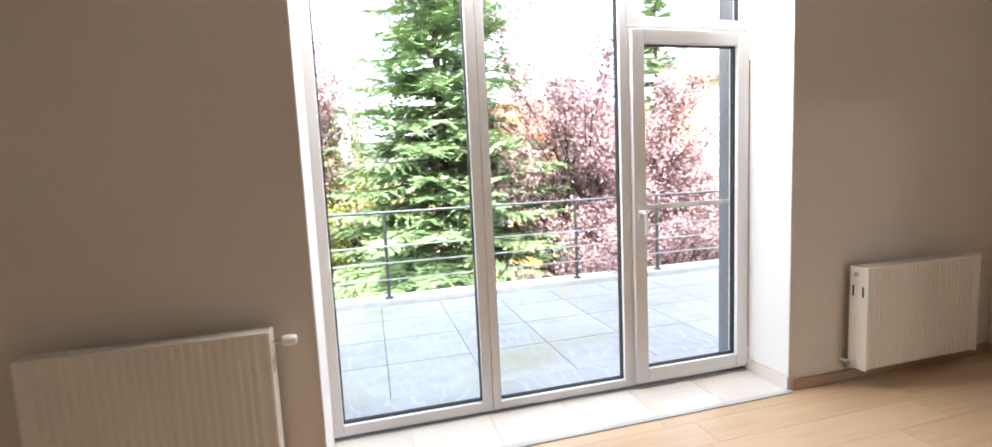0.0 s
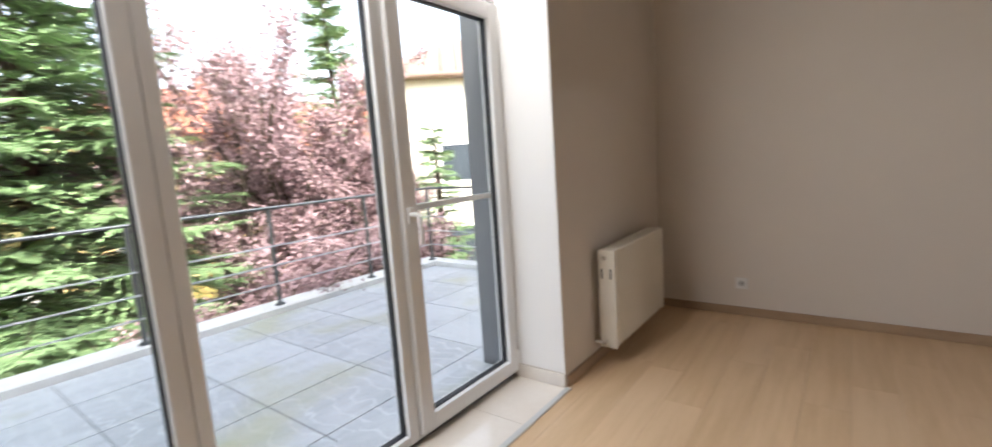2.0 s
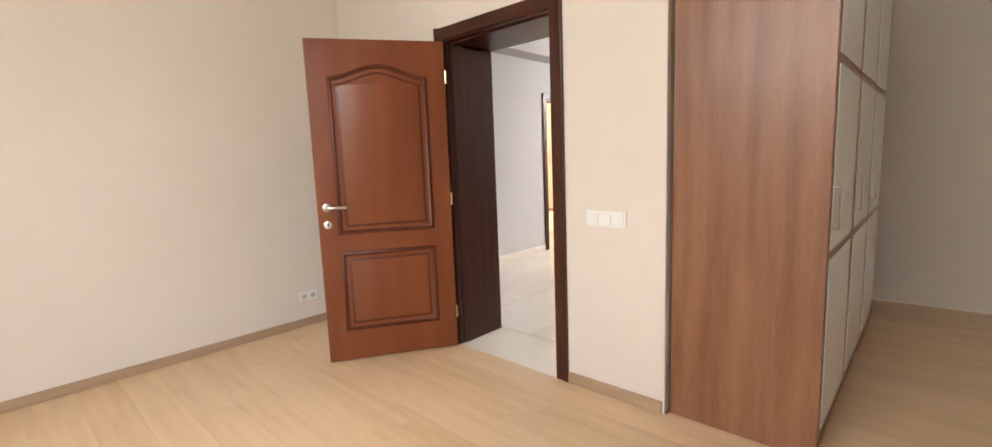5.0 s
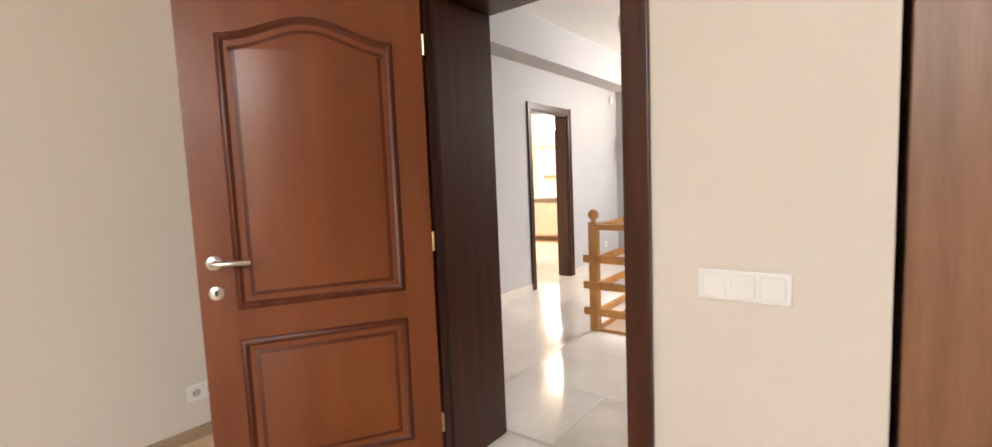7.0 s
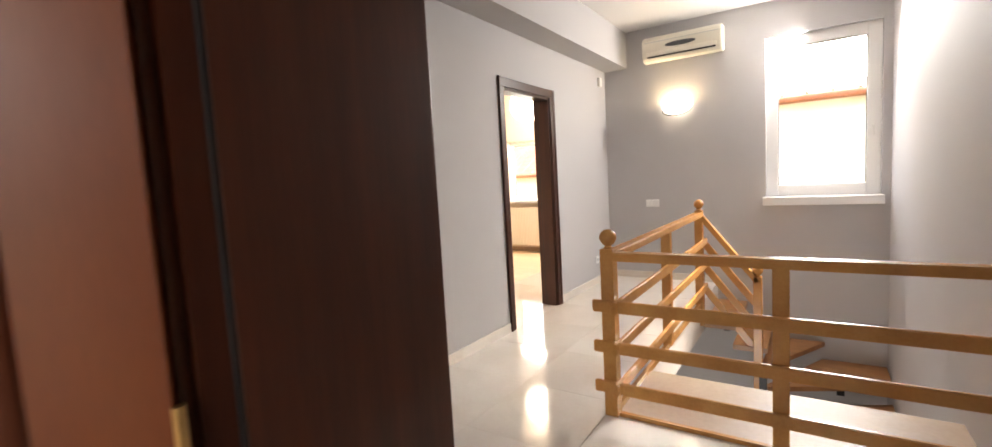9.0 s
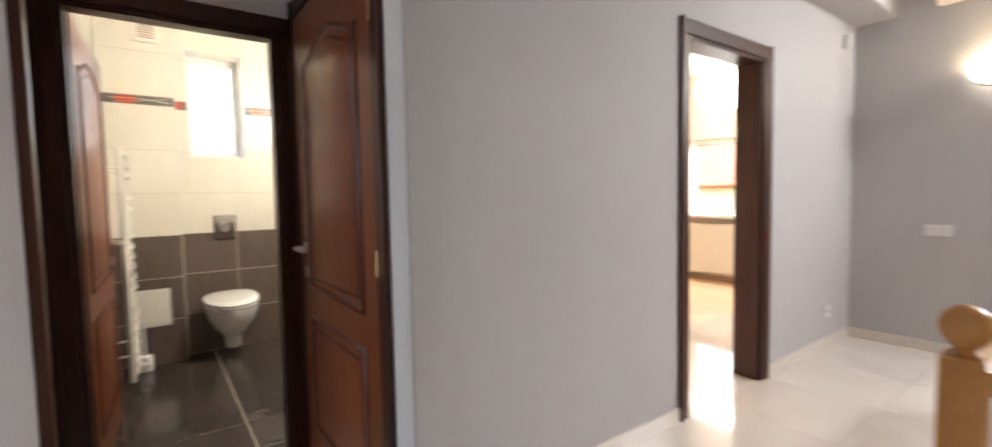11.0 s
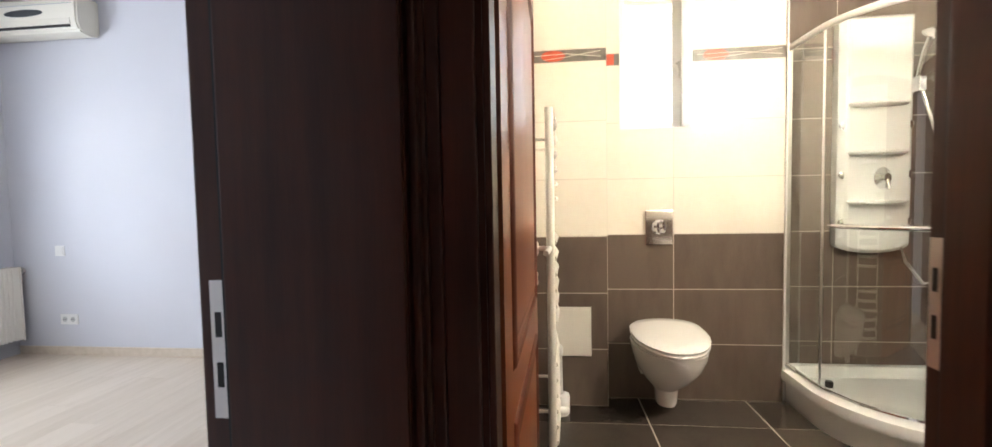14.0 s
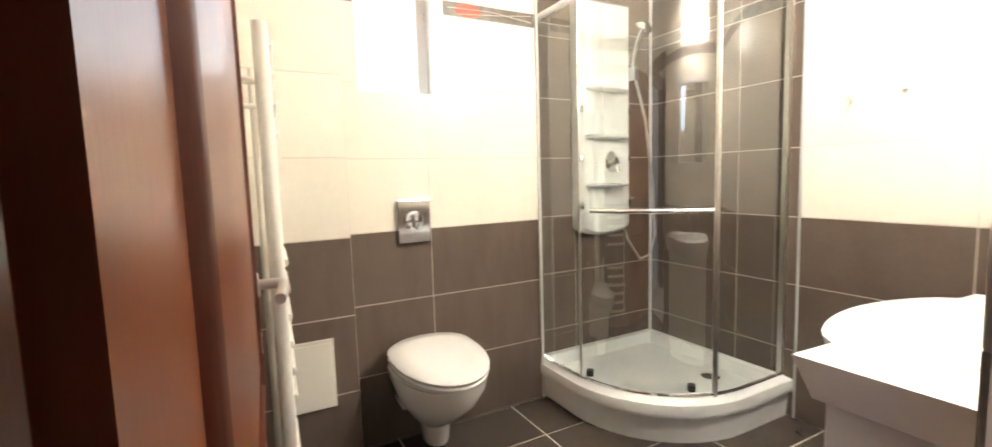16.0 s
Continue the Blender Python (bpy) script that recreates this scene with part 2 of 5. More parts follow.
def piece(name, size, mat, parent, x, y, z):
    """A slab of the given size with its low corner at x, y, z; alike ones share their mesh."""
    key = (name, mat.name, *(round(s, 3) for s in size))
    if key not in PIECES:
        sx, sy, sz = size
        PIECES[key] = finish(bm_box(0, 0, 0, sx, sy, sz), name, mat)
    ob = new(name, PIECES[key])
    ob.location = (x, y, z)
    ob.parent = parent
    return ob


def bm_wall(axis, p0, p1, a0, a1, z0, z1, holes=()):
    """A wall from plane p0 to p1 across axis, from a0 to a1 along it, with rectangular openings (a0, a1, z0, z1)."""
    us = sorted({a0, a1, *(h[0] for h in holes), *(h[1] for h in holes)})
    vs = sorted({z0, z1, *(h[2] for h in holes), *(h[3] for h in holes)})
    bm = bmesh.new()
    cache = {}

    def vert(u, v, p):
        k = (u, v, p)
        if k not in cache:
            cache[k] = bm.verts.new((p, u, v) if axis == "x" else (u, p, v))
        return cache[k]

    def solid(i, j):
        if not (0 <= i < len(us) - 1 and 0 <= j < len(vs) - 1):
            return False
        cu, cv = (us[i] + us[i + 1]) / 2, (vs[j] + vs[j + 1]) / 2
        return not any(h[0] < cu < h[1] and h[2] < cv < h[3] for h in holes)

    for i in range(len(us) - 1):
        for j in range(len(vs) - 1):
            if not solid(i, j):
                continue
            u0, u1, v0, v1 = us[i], us[i + 1], vs[j], vs[j + 1]
            for p in (p0, p1):
                bm.faces.new((vert(u0, v0, p), vert(u1, v0, p), vert(u1, v1, p), vert(u0, v1, p)))
            for di, dj, c, d in ((-1, 0, (u0, v0), (u0, v1)), (1, 0, (u1, v0), (u1, v1)), (0, -1, (u0, v0), (u1, v0)), (0, 1, (u0, v1), (u1, v1))):
                if not solid(i + di, j + dj):
                    bm.faces.new((vert(*c, p0), vert(*d, p0), vert(*d, p1), vert(*c, p1)))
    return bm


def offset(poly, d):
    """A closed counter-clockwise outline moved inwards by d."""
    out = []
    n = len(poly)
    for i in range(n):
        p, q, r = Vector(poly[i - 1]), Vector(poly[i]), Vector(poly[(i + 1) % n])
        e, f = (q - p).normalized(), (r - q).normalized()
        a, b = Vector((-e.y, e.x)), Vector((-f.y, f.x))
        m = (a + b).normalized()
        out.append(q + m * (d / max(0.3, m.dot(a))))
    return out


# ---- walls, floors, ceilings ----
H1, HH = 2.95, 2.92
setting("wall_east", bm_wall("x", 0.0, 0.25, -3.72, 0.0, -0.25, H1), CREAM, "plain cream painted wall of the terrace room")
setting("wall_north", bm_wall("y", 0.0, 0.34, -6.2, 0.25, -0.25, H1, [(-4.105, -1.61, -0.25, 2.62)]), CREAM, "cream painted wall round the terrace window")
setting("wall_outer", bm_wall("y", 0.34, 0.58, -9.0, 6.0, -0.2, 3.6, [(-4.16, -1.60, -0.2, 2.66), (1.0, 3.0, 0.9, 2.3)]), RENDERGREY, "grey rendered outside wall with window openings")
setting("wall_south", bm_wall("y", -4.14, -3.72, -2.75, 0.25, 0, H1, [(-2.13, -1.27, 0, 2.05)]), CREAM, "cream painted wall with the doorway to the hall")
setting("wall_west", bm_wall("x", -6.4, -6.2, -6.5, 0.34, 0, H1), CREAM, "cream painted end wall")
setting("wall_alcove", bm_wall("y", -6.7, -6.5, -6.2, -2.75, 0, H1), CREAM, "cream painted wall behind the wardrobe")
setting("hall_wall_west", bm_wall("x", -2.75, -2.47, -9.4, -4.14, -2.9, HH), GREY, "grey painted stairwell wall")
setting("hall_wall_north", bm_box(-2.47, -4.155, 0, -2.2, -4.141, HH), GREY, "grey painted hall side of the wall by the doorway")
setting("hall_wall_over_door", bm_wall("y", -4.155, -4.141, -2.2, 0.103, 0, HH, [(-2.2, -1.2, 0, 2.12)]), GREY, "pale grey painted hall side of the wall")
setting("hall_pier", bm_box(-0.75, -4.352, 0, 0.103, -4.156, HH, bevel=0.004), GREY, "grey painted wall pier beside the pale room doorway")
setting("hall_pier_lining", bm_box(0.1035, -4.352, 0, 0.127, -4.206, 2.12), DARKWOOD, "dark wooden board on the pier end", "trim")
setting("hall_pier_casing", bm_box(0.095, -4.374, 0, 0.134, -4.3525, 2.12, bevel=0.004), DARKWOOD, "dark wooden corner casing", "trim")
setting("hall_door_wall", bm_wall("y", -4.205, -4.1405, 0.1035, 1.217, 0, HH, [(0.275, 1.19, 0, 2.05)]), GREY, "grey painted wall face round the doorway")
setting("wall_room_two", bm_wall("y", -4.14, -3.87, 0.25, 3.85, 0, HH, [(0.275, 1.19, 0, 2.05)]), GREY, "painted wall with the doorway to the pale room")
setting("hall_wall_east", bm_wall("x", 0.255, 0.42, -11.0, -5.24, 0, HH, [(-7.69, -6.84, 0, 2.05)]), GREY, "grey painted hall wall with a doorway")
setting("closet_wall", bm_wall("y", -5.24, -5.125, 0.02, 1.42, 0, HH, [(0.21, 1.1, 0, 2.05)]), WHITE, "white painted alcove wall with a door")
setting("closet_wall_end", bm_box(0.008, -5.24, 0, 0.0195, -5.126, HH), GREY, "grey painted wall end", "wall")
setting("bath_wall_west", bm_wall("x", 1.23, 1.42, -6.8, -5.15, 0, HH), WHITE, "wall behind the washbasin")
setting("bath_wall_door", bm_wall("x", 1.23, 1.36, -5.15, -4.14, 0, HH, [(-5.075, -4.29, 0, 2.0)]), WHITE, "wall with the bathroom doorway")
setting("door_corner_filler", bm_box(1.218, -4.222, 0, 1.2295, -4.207, 2.06), DARKWOOD, "dark wooden filler board in the alcove corner", "trim")
setting("hall_wall_south", bm_wall("y", -9.4, -9.2, -2.47, 0.255, -2.9, HH, [(-2.40, -1.455, 0.95, 2.56)]), GREY, "grey painted end wall with a window")
setting("ceiling_room", bm_box(-6.2, -3.72, H1, 0, 0, H1 + 0.15), WHITE, "white painted ceiling", "ceiling")
setting("ceiling_alcove", bm_box(-6.2, -6.5, H1, -2.75, -3.72, H1 + 0.15), WHITE, "white painted ceiling", "ceiling")
setting("ceiling_hall", bm_box(-2.47, -9.2, HH, 1.23, -4.14, HH + 0.15), WHITE, "white painted hall ceiling", "ceiling")
setting("ceiling_beam", bm_box(-0.02, -9.2, 2.51, 0.255, -5.24, HH), GREY, "boxed-in beam along the hall ceiling", "beam")
setting("ceiling_room_two", bm_box(0.25, -3.87, 2.78, 4.05, 0.34, 2.93), WHITE, "white painted ceiling", "ceiling")
setting("room_two_east", bm_wall("x", 3.85, 4.05, -3.87, 0.34, 0, 2.78), COOL, "pale grey painted wall")
setting("room_two_north", bm_wall("y", -0.12, 0.34, 0.25, 3.85, 0, 2.78, [(1.0, 3.0, 0.9, 2.3)]), COOL, "pale grey painted wall with a window")
setting("room_two_west", bm_wall("x", 0.25, 0.262, -3.87, -0.12, 0, 2.78), COOL, "pale grey painted wall")
setting("office_wall_south", bm_wall("y", -10.95, -10.75, 0.42, 4.2, 0, 2.75, [(1.65, 2.66, 0.91, 1.93)]), PEACH, "peach painted wall with a small window")
setting("office_wall_east", bm_wall("x", 4.0, 4.2, -10.75, -6.8, 0, 2.75), PEACH, "peach painted wall")
setting("office_wall_north", bm_wall("y", -6.83, -6.8, 0.42, 4.0, 0, 2.75), PEACH, "peach painted wall")
setting("ceiling_office", bm_box(0.42, -10.75, 2.75, 4.0, -6.83, 2.9), PEACH, "peach painted ceiling", "ceiling")
setting("ceiling_bath", bm_box(1.36, -6.62, 2.66, 3.4, -4.28, 2.8), WHITE, "white bathroom ceiling", "ceiling")
setting("bath_wall_north", bm_wall("y", -4.28, -4.145, 1.36, 3.6, 0, 2.66), BATHGROUT, "tiled bathroom wall")
setting("bath_wall_south", bm_wall("y", -6.76, -6.632, 1.42, 3.6, 0, 2.66), BATHGROUT, "tiled bathroom wall")
setting("bath_wall_east", bm_wall("x", 3.39, 3.62, -6.632, -4.28, 0, 2.66, [(-5.225, -4.825, 1.57, 2.41)]), BATHGROUT, "tiled bathroom wall with a window")
setting("bath_wall_box", bm_wall("x", 3.30, 3.389, -5.73, -4.74, 0, 2.66, [(-5.225, -4.825, 1.57, 2.41)]), BATHGROUT, "boxed-in tiled wall behind the toilet")
setting("bath_wall_pier", bm_box(3.18, -4.74, 0, 3.389, -4.281, 2.66), BATHGROUT, "tiled pier in the bathroom corner")
setting("lower_walls", bm_wall("x", 0.2, 0.4, -9.2, -4.3, -2.9, -0.3), WHITE, "white wall of the floor below")
# opening in the lower north wall is made up to hold the added lamp
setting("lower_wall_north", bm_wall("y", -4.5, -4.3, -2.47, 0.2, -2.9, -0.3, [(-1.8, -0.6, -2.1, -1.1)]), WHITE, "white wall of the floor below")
setting("lower_floor", bm_box(-2.47, -9.2, -3.0, 0.2, -4.5, -2.9), GROUT, "pale tiled floor of the storey below", "floor")

floor_room = setting("floor_room", bm_box(-6.2, -6.5, -0.25, 0.0, 0.0, -0.011), SKIRT, "oak laminate floor of the terrace room", "floor")
floor_sill = setting("floor_sill", bm_box(-4.105, 0.0, -0.25, -1.61, 0.34, -0.003), GROUT, "glossy cream tiled sill floor by the window", "floor")
floor_hall = setting("floor_hall", bm_box(-0.98, -9.2, -0.3, 1.23, -4.14, -0.003), GROUT, "polished cream tiled hall floor", "floor")
floor_hall_b = setting("floor_landing", bm_box(-2.47, -5.86, -0.3, -0.981, -4.14, -0.003), GROUT, "polished cream tiled landing", "floor")
floor_two = setting("floor_room_two", bm_box(0.262, -3.87, -0.25, 3.85, -0.12, -0.011), SKIRT, "pale laminate floor", "floor")
floor_office = setting("floor_office", bm_box(0.42, -10.75, -0.25, 4.0, -6.83, -0.011), SKIRT, "laminate floor of the peach room", "floor")
floor_bath = setting("floor_bath", bm_box(1.36, -6.632, -0.25, 3.389, -4.28, -0.0025), BATHGROUT, "dark tiled bathroom floor", "floor")
setting("threshold_room", bm_box(-2.13, -4.14, -0.2, -1.27, -3.722, -0.002), HALLTILE, "cream tiled door threshold", "floor")
setting("threshold_room_two", bm_box(0.275, -4.204, -0.2, 1.19, -3.871, -0.002), SKIRT, "wooden door threshold", "floor")
setting("threshold_office", bm_box(0.2551, -7.69, -0.2, 0.4199, -6.84, -0.002), HALLTILE, "cream tiled door threshold", "floor")
setting("threshold_bath", bm_box(1.2301, -5.075, -0.2, 1.3599, -4.29, -0.002), FLOORTILE, "dark tiled door threshold", "floor")
setting("trim_strip", bm_box(-4.1, -0.035, 0.0, -1.62, -0.004, 0.006), GREYTRIM, "grey metal floor edging strip", "trim")


def skirting(name, x0, y0, x1, y1, h, mat, label):
    bm = bm_box(min(x0, x1), min(y0, y1), 0, max(x0, x1), max(y0, y1), h, bevel=0.003)
    setting(name, bm, mat, label, "skirting")


SK = "brown wooden skirting board"
skirting("baseboard_east", -0.016, -3.7, -0.001, -0.02, 0.062, SKIRT, SK)
skirting("baseboard_north", -1.6, -0.016, -0.02, -0.001, 0.062, SKIRT, SK)
skirting("baseboard_north_west", -6.18, -0.016, -4.11, -0.001, 0.062, SKIRT, SK)
skirting("baseboard_reveal", -1.626, 0.0, -1.611, 0.315, 0.075, HALLTILE, "cream tile skirting in the window reveal")
skirting("baseboard_south", -2.74, -3.719, -2.2, -3.704, 0.062, SKIRT, SK)
skirting("baseboard_south_east", -1.2, -3.719, -0.02, -3.704, 0.062, SKIRT, SK)
TSK = "cream tile skirting"
skirting("baseboard_hall", 0.243, -6.77, 0.254, -5.26, 0.08, HALLTILE, TSK)
skirting("baseboard_hall_far", 0.243, -9.19, 0.254, -7.77, 0.08, HALLTILE, TSK)
skirting("baseboard_hall_south", -0.95, -9.199, 0.24, -9.188, 0.08, HALLTILE, TSK)
skirting("baseboard_room_two", 3.834, -3.85, 3.849, -0.14, 0.07, PALELAM, "pale wooden skirting board")
skirting("baseboard_office", 0.45, -10.749, 3.98, -10.735, 0.07, SKIRT, SK)


# ---- doors ----
def bm_panel(outline, side):
    """Raised moulding round a panel and the raised field within, on a leaf face; side 1 or -1."""
    bm = bmesh.new()
    t = 0.018
    steps = ((0.0, 0.0), (0.006, 0.007), (0.016, 0.009), (0.026, 0.001), (0.036, -0.004), (0.050, 0.001), (0.062, 0.004))
    rows = [[bm.verts.new((p[0], side * (t + h), p[1])) for p in (offset(outline, d) if d else outline)] for d, h in steps]
    n = len(outline)
    for a, b in zip(rows, rows[1:]):
        for i in range(n):
            bm.faces.new((a[i], a[(i + 1) % n], b[(i + 1) % n], b[i])).material_index = 1
    bm.faces.new(rows[-1])
    return bm


def door_leaf(name, label, w, at, flip=1, h=2.02):
    """Two-panel leaf from its hinge edge along +x; flip -1 mirrors it to hang along -x."""
    door = thing(name, label, "door", at)
    s = flip
    body = bmesh.new()
    st = 0.115
    up0, up1, lo0, lo1 = 0.83, 1.80, 0.20, 0.72
    x0, x1 = st, w - st
    arch = [(x1 - (x1 - x0) * i / 20, up1 + 0.075 * (0.5 - 0.5 * math.cos(2 * math.pi * i / 20))) for i in range(21)]
    upper = [(x0, up0), (x1, up0)] + arch
    lower = [(x0, lo0), (x1, lo0), (x1, lo1), (x0, lo1)]
    bm_box(0, -0.018, 0.008, w, 0.018, h, body)

    def put(nm, bm, mat, parent, lab="", smooth=False):
        if s < 0:
            bmesh.ops.scale(bm, vec=(-1, 1, 1), verts=bm.verts[:])
        return part(nm, bm, mat, parent, lab, smooth)
    put("leaf", body, CHERRY, door)
    for side in (1, -1):
        for nm, o in (("upper_panel", upper), ("lower_panel", lower)):
            o2 = [Vector(p) for p in o]
            put(nm, bm_panel(o2, side), CHERRY, door, smooth=True).data.materials.append(GLAZE)
        rose = bm_lathe([(0.024, 0), (0.026, 0.006), (0.02, 0.010)], 20)
        bmesh.ops.rotate(rose, matrix=Matrix.Rotation(radians(-90 * side), 3, "X"), verts=rose.verts[:])
        bmesh.ops.translate(rose, vec=(w - 0.055, side * 0.018, 1.008), verts=rose.verts[:])
        hd = put("rosette", rose, SATIN, door, "satin metal rosette", True)
        pts = [(w - 0.055, side * 0.02, 1.008), (w - 0.055, side * 0.06, 1.008), (w - 0.065, side * 0.068, 1.008), (w - 0.12, side * 0.066, 1.006), (w - 0.175, side * 0.06, 1.004)]
        put("handle", bm_tube(pts, 0.0095, 10), SATIN, door, "satin metal lever handle", True)
        key = bm_lathe([(0.024, 0), (0.025, 0.005), (0.02, 0.008)], 20)
        bmesh.ops.rotate(key, matrix=Matrix.Rotation(radians(-90 * side), 3, "X"), verts=key.verts[:])
        bmesh.ops.translate(key, vec=(w - 0.055, side * 0.018, 0.90), verts=key.verts[:])
        k = put("keyhole_plate", key, SATIN, door, "round satin key plate", True)
        y0, y1 = sorted((side * 0.0262, side * 0.0275))
        put("keyhole", bm_box(w - 0.060, y0, 0.890, w - 0.050, y1, 0.911), BLACK, k)
    for z in (0.25, 1.02, 1.80):
        put("hinge", bm_tube([(-0.006, 0.020, z - 0.04), (-0.006, 0.020, z + 0.04)], 0.007, 8), BRASS, door, "brass hinge", True)
    return door


def door_frame(name, label, w, h, depth, at, sides=(1, 1, 1, 1), casing=0.075, rebate=True):
    """Lining of an opening from x 0 to w, y 0 to depth, with stepped casings on both faces."""
    fr = tagged(thing(name, label, "door frame", at), kind="structure")
    t = 0.022
    part("lining", bm_box(0, 0.002, 0, t, depth - 0.002, h), DARKWOOD, fr)
    part("lining", bm_box(w - t, 0.002, 0, w, depth - 0.002, h), DARKWOOD, fr)
    part("head_lining", bm_box(t, 0.002, h - t, w - t, depth - 0.002, h), DARKWOOD, fr)
    if rebate:
        e = depth - 0.045
        part("door_stop", bm_box(t, 0.004, 0, t + 0.012, e, h - t - 0.012, bevel=0.002), DARKWOOD, fr)
        part("door_stop", bm_box(w - t - 0.012, 0.004, 0, w - t, e, h - t - 0.012, bevel=0.002), DARKWOOD, fr)
        part("head_stop", bm_box(t, 0.004, h - t - 0.012, w - t, e, h - t, bevel=0.002), DARKWOOD, fr)
        part("seal", bm_box(t, e, 0, t + 0.008, e + 0.006, h - t - 0.012), RUBBER, fr, "dark rubber door seal")
        part("seal", bm_box(w - t - 0.008, e, 0, w - t, e + 0.006, h - t - 0.012), RUBBER, fr, "dark rubber door seal")
    for k, (y, d) in enumerate(((0, -1), (depth, 1))):
        def step(xa, xb, za, zb, out):
            bm = bmesh.new()
            y0, y1 = sorted((y, y + d * out))
            return bm_box(xa, y0, za, xb, y1, zb, bevel=0.004)
        cl, cr = (sides[0], sides[1]) if k == 0 else (sides[2], sides[3])
        a0, b0 = -casing * cl + 0.012, w + casing * cr - 0.012
        part("casing", step(a0 if cl else 0, 0.012 if cl else t, 0, h - 0.012, 0.014), DARKWOOD, fr)
        part("casing", step(w - 0.012, b0 if cr else w, 0, h - 0.012, 0.014), DARKWOOD, fr)
        part("head_casing", step(a0, b0, h - 0.012, h + casing - 0.012, 0.014), DARKWOOD, fr)
        if cl:
            part("moulding", step(a0 - 0.004, a0 + 0.02, 0, h + casing - 0.008, 0.022), DARKWOOD, fr)
        if cr:
            part("moulding", step(b0 - 0.02, b0 + 0.004, 0, h + casing - 0.008, 0.022), DARKWOOD, fr)
    return fr


def strike(parent, x0, x1, y0, y1, z):
    p = part("strike_plate", bm_box(x0, y0, z - 0.11, x1, y1, z + 0.11), SATIN, parent, "dull metal strike plate")
    e = 0.0006
    for za, zb in ((-0.06, -0.02), (0.02, 0.06)):
        part("latch_hole", bm_box(x0 - e, y0 + 0.007, z + za, x1 + e, y1 - 0.007, z + zb), BLACK, p)


f1 = door_frame("door_frame_1", "dark stained wooden frame lining a thick wall", 0.86, 2.05, 0.42, pose(-2.13, -4.14, 0))
strike(f1, 0.022, 0.024, 0.375, 0.40, 1.0)
f2 = door_frame("door_frame_2", "dark stained wooden frame of the pale room", 0.915, 2.05, 0.335, pose(0.275, -4.205, 0), sides=(1, 0.5, 1, 1))
strike(f2, 0.891, 0.893, 0.297, 0.322, 0.96)
f3 = door_frame("door_frame_3", "dark stained wooden frame of the bathroom", 0.785, 2.0, 0.13, pose(1.23, -4.29, 0, 0, 0, -90), sides=(1, 1, 1, 1))
strike(f3, 0.761, 0.763, 0.10, 0.125, 1.0)
f4 = door_frame("door_frame_4", "dark stained wooden frame of the peach room", 0.85, 2.05, 0.165, pose(0.255, -6.84, 0, 0, 0, -90))
f5 = door_frame("door_frame_5", "dark stained wooden frame of the closet", 0.89, 2.05, 0.115, pose(1.1, -5.125, 0, 0, 0, 180), rebate=False)

door_leaf("door", "reddish brown two-panel wooden door standing open into the room", 0.835, pose(-1.285, -3.70, 0, 0, 0, 58))
door_leaf("door", "reddish brown two-panel bathroom door standing open inwards", 0.90, pose(1.335, -4.312, 0, 0, 0, -2.4), h=1.97)
door_leaf("door", "reddish brown two-panel closet door, closed", 0.86, pose(0.225, -5.135, 0, 0, 0, 0.6))


# ---- windows ----
def window_sash(parent, x0, x1, z0, z1, y, fw=0.07, th=0.06, name="frame"):
    """A rectangular profile frame in a plane across y with its pane and gasket."""
    for nm, (a, b, c, d) in (("frame_side", (x0, x0 + fw, z0, z1)), ("frame_side", (x1 - fw, x1, z0, z1)), ("frame_rail", (x0 + fw, x1 - fw, z0, z0 + fw)), ("frame_rail", (x0 + fw, x1 - fw, z1 - fw, z1))):
        part(nm, bm_box(a, y - th / 2, c, b, y + th / 2, d, bevel=0.006), PVC, parent)
    g = fw - 0.001
    for a, b, c, d in ((x0 + g, x0 + g + 0.007, z0 + g, z1 - g), (x1 - g - 0.007, x1 - g, z0 + g, z1 - g), (x0 + g, x1 - g, z0 + g, z0 + g + 0.007), (x0 + g, x1 - g, z1 - g - 0.007, z1 - g)):
        part("gasket", bm_box(a, y - 0.012, c, b, y + 0.02, d), RUBBER, parent, "black rubber gasket")
    p = part("pane", bm_box(x0 + g, y - 0.002, z0 + g, x1 - g, y + 0.002, z1 - g), PANE, parent, "clear glass pane")
    p.visible_shadow = False
    return p


W1 = thing("window_1", "tall white plastic terrace window with a glazed door", "window", kind="structure")
yw = 0.355
window_sash(W1, -4.105, -3.27, 0.02, 2.62, yw, 0.055, 0.07)
window_sash(W1, -3.268, -2.42, 0.02, 2.62, yw, 0.045, 0.07)
window_sash(W1, -2.418, -1.612, 2.08, 2.62, yw, 0.05, 0.07)
window_sash(W1, -2.40, -1.625, 0.04, 2.06, yw - 0.02, 0.078, 0.075)
for a, b, c, d in ((-2.418, -2.405, 0.02, 2.08), (-1.622, -1.612, 0.02, 2.08), (-2.404, -1.623, 0.02, 0.038)):
    part("frame_side", bm_box(a, yw - 0.03, c, b, yw + 0.035, d), PVC, W1)
h = part("handle", bm_tube([(-2.365, 0.293, 1.05), (-2.365, 0.25, 1.05), (-2.363, 0.24, 1.04), (-2.36, 0.24, 0.98), (-2.358, 0.245, 0.92)], 0.010, 10), PLASTIC, W1, "white lever handle", True)
part("handle_plate", bm_box(-2.380, 0.289, 1.01, -2.35, 0.2985, 1.08, bevel=0.003), PLASTIC, W1)
part("cross_bar", bm_box(-2.325, yw + 0.015, 1.055, -1.70, yw + 0.035, 1.082, bevel=0.003), PVC, W1, "white cross bar over the door glass")
part("hinge", bm_tube([(-1.617, 0.298, 0.08), (-1.617, 0.298, 0.16)], 0.009, 8), PLASTIC, W1, smooth=True)
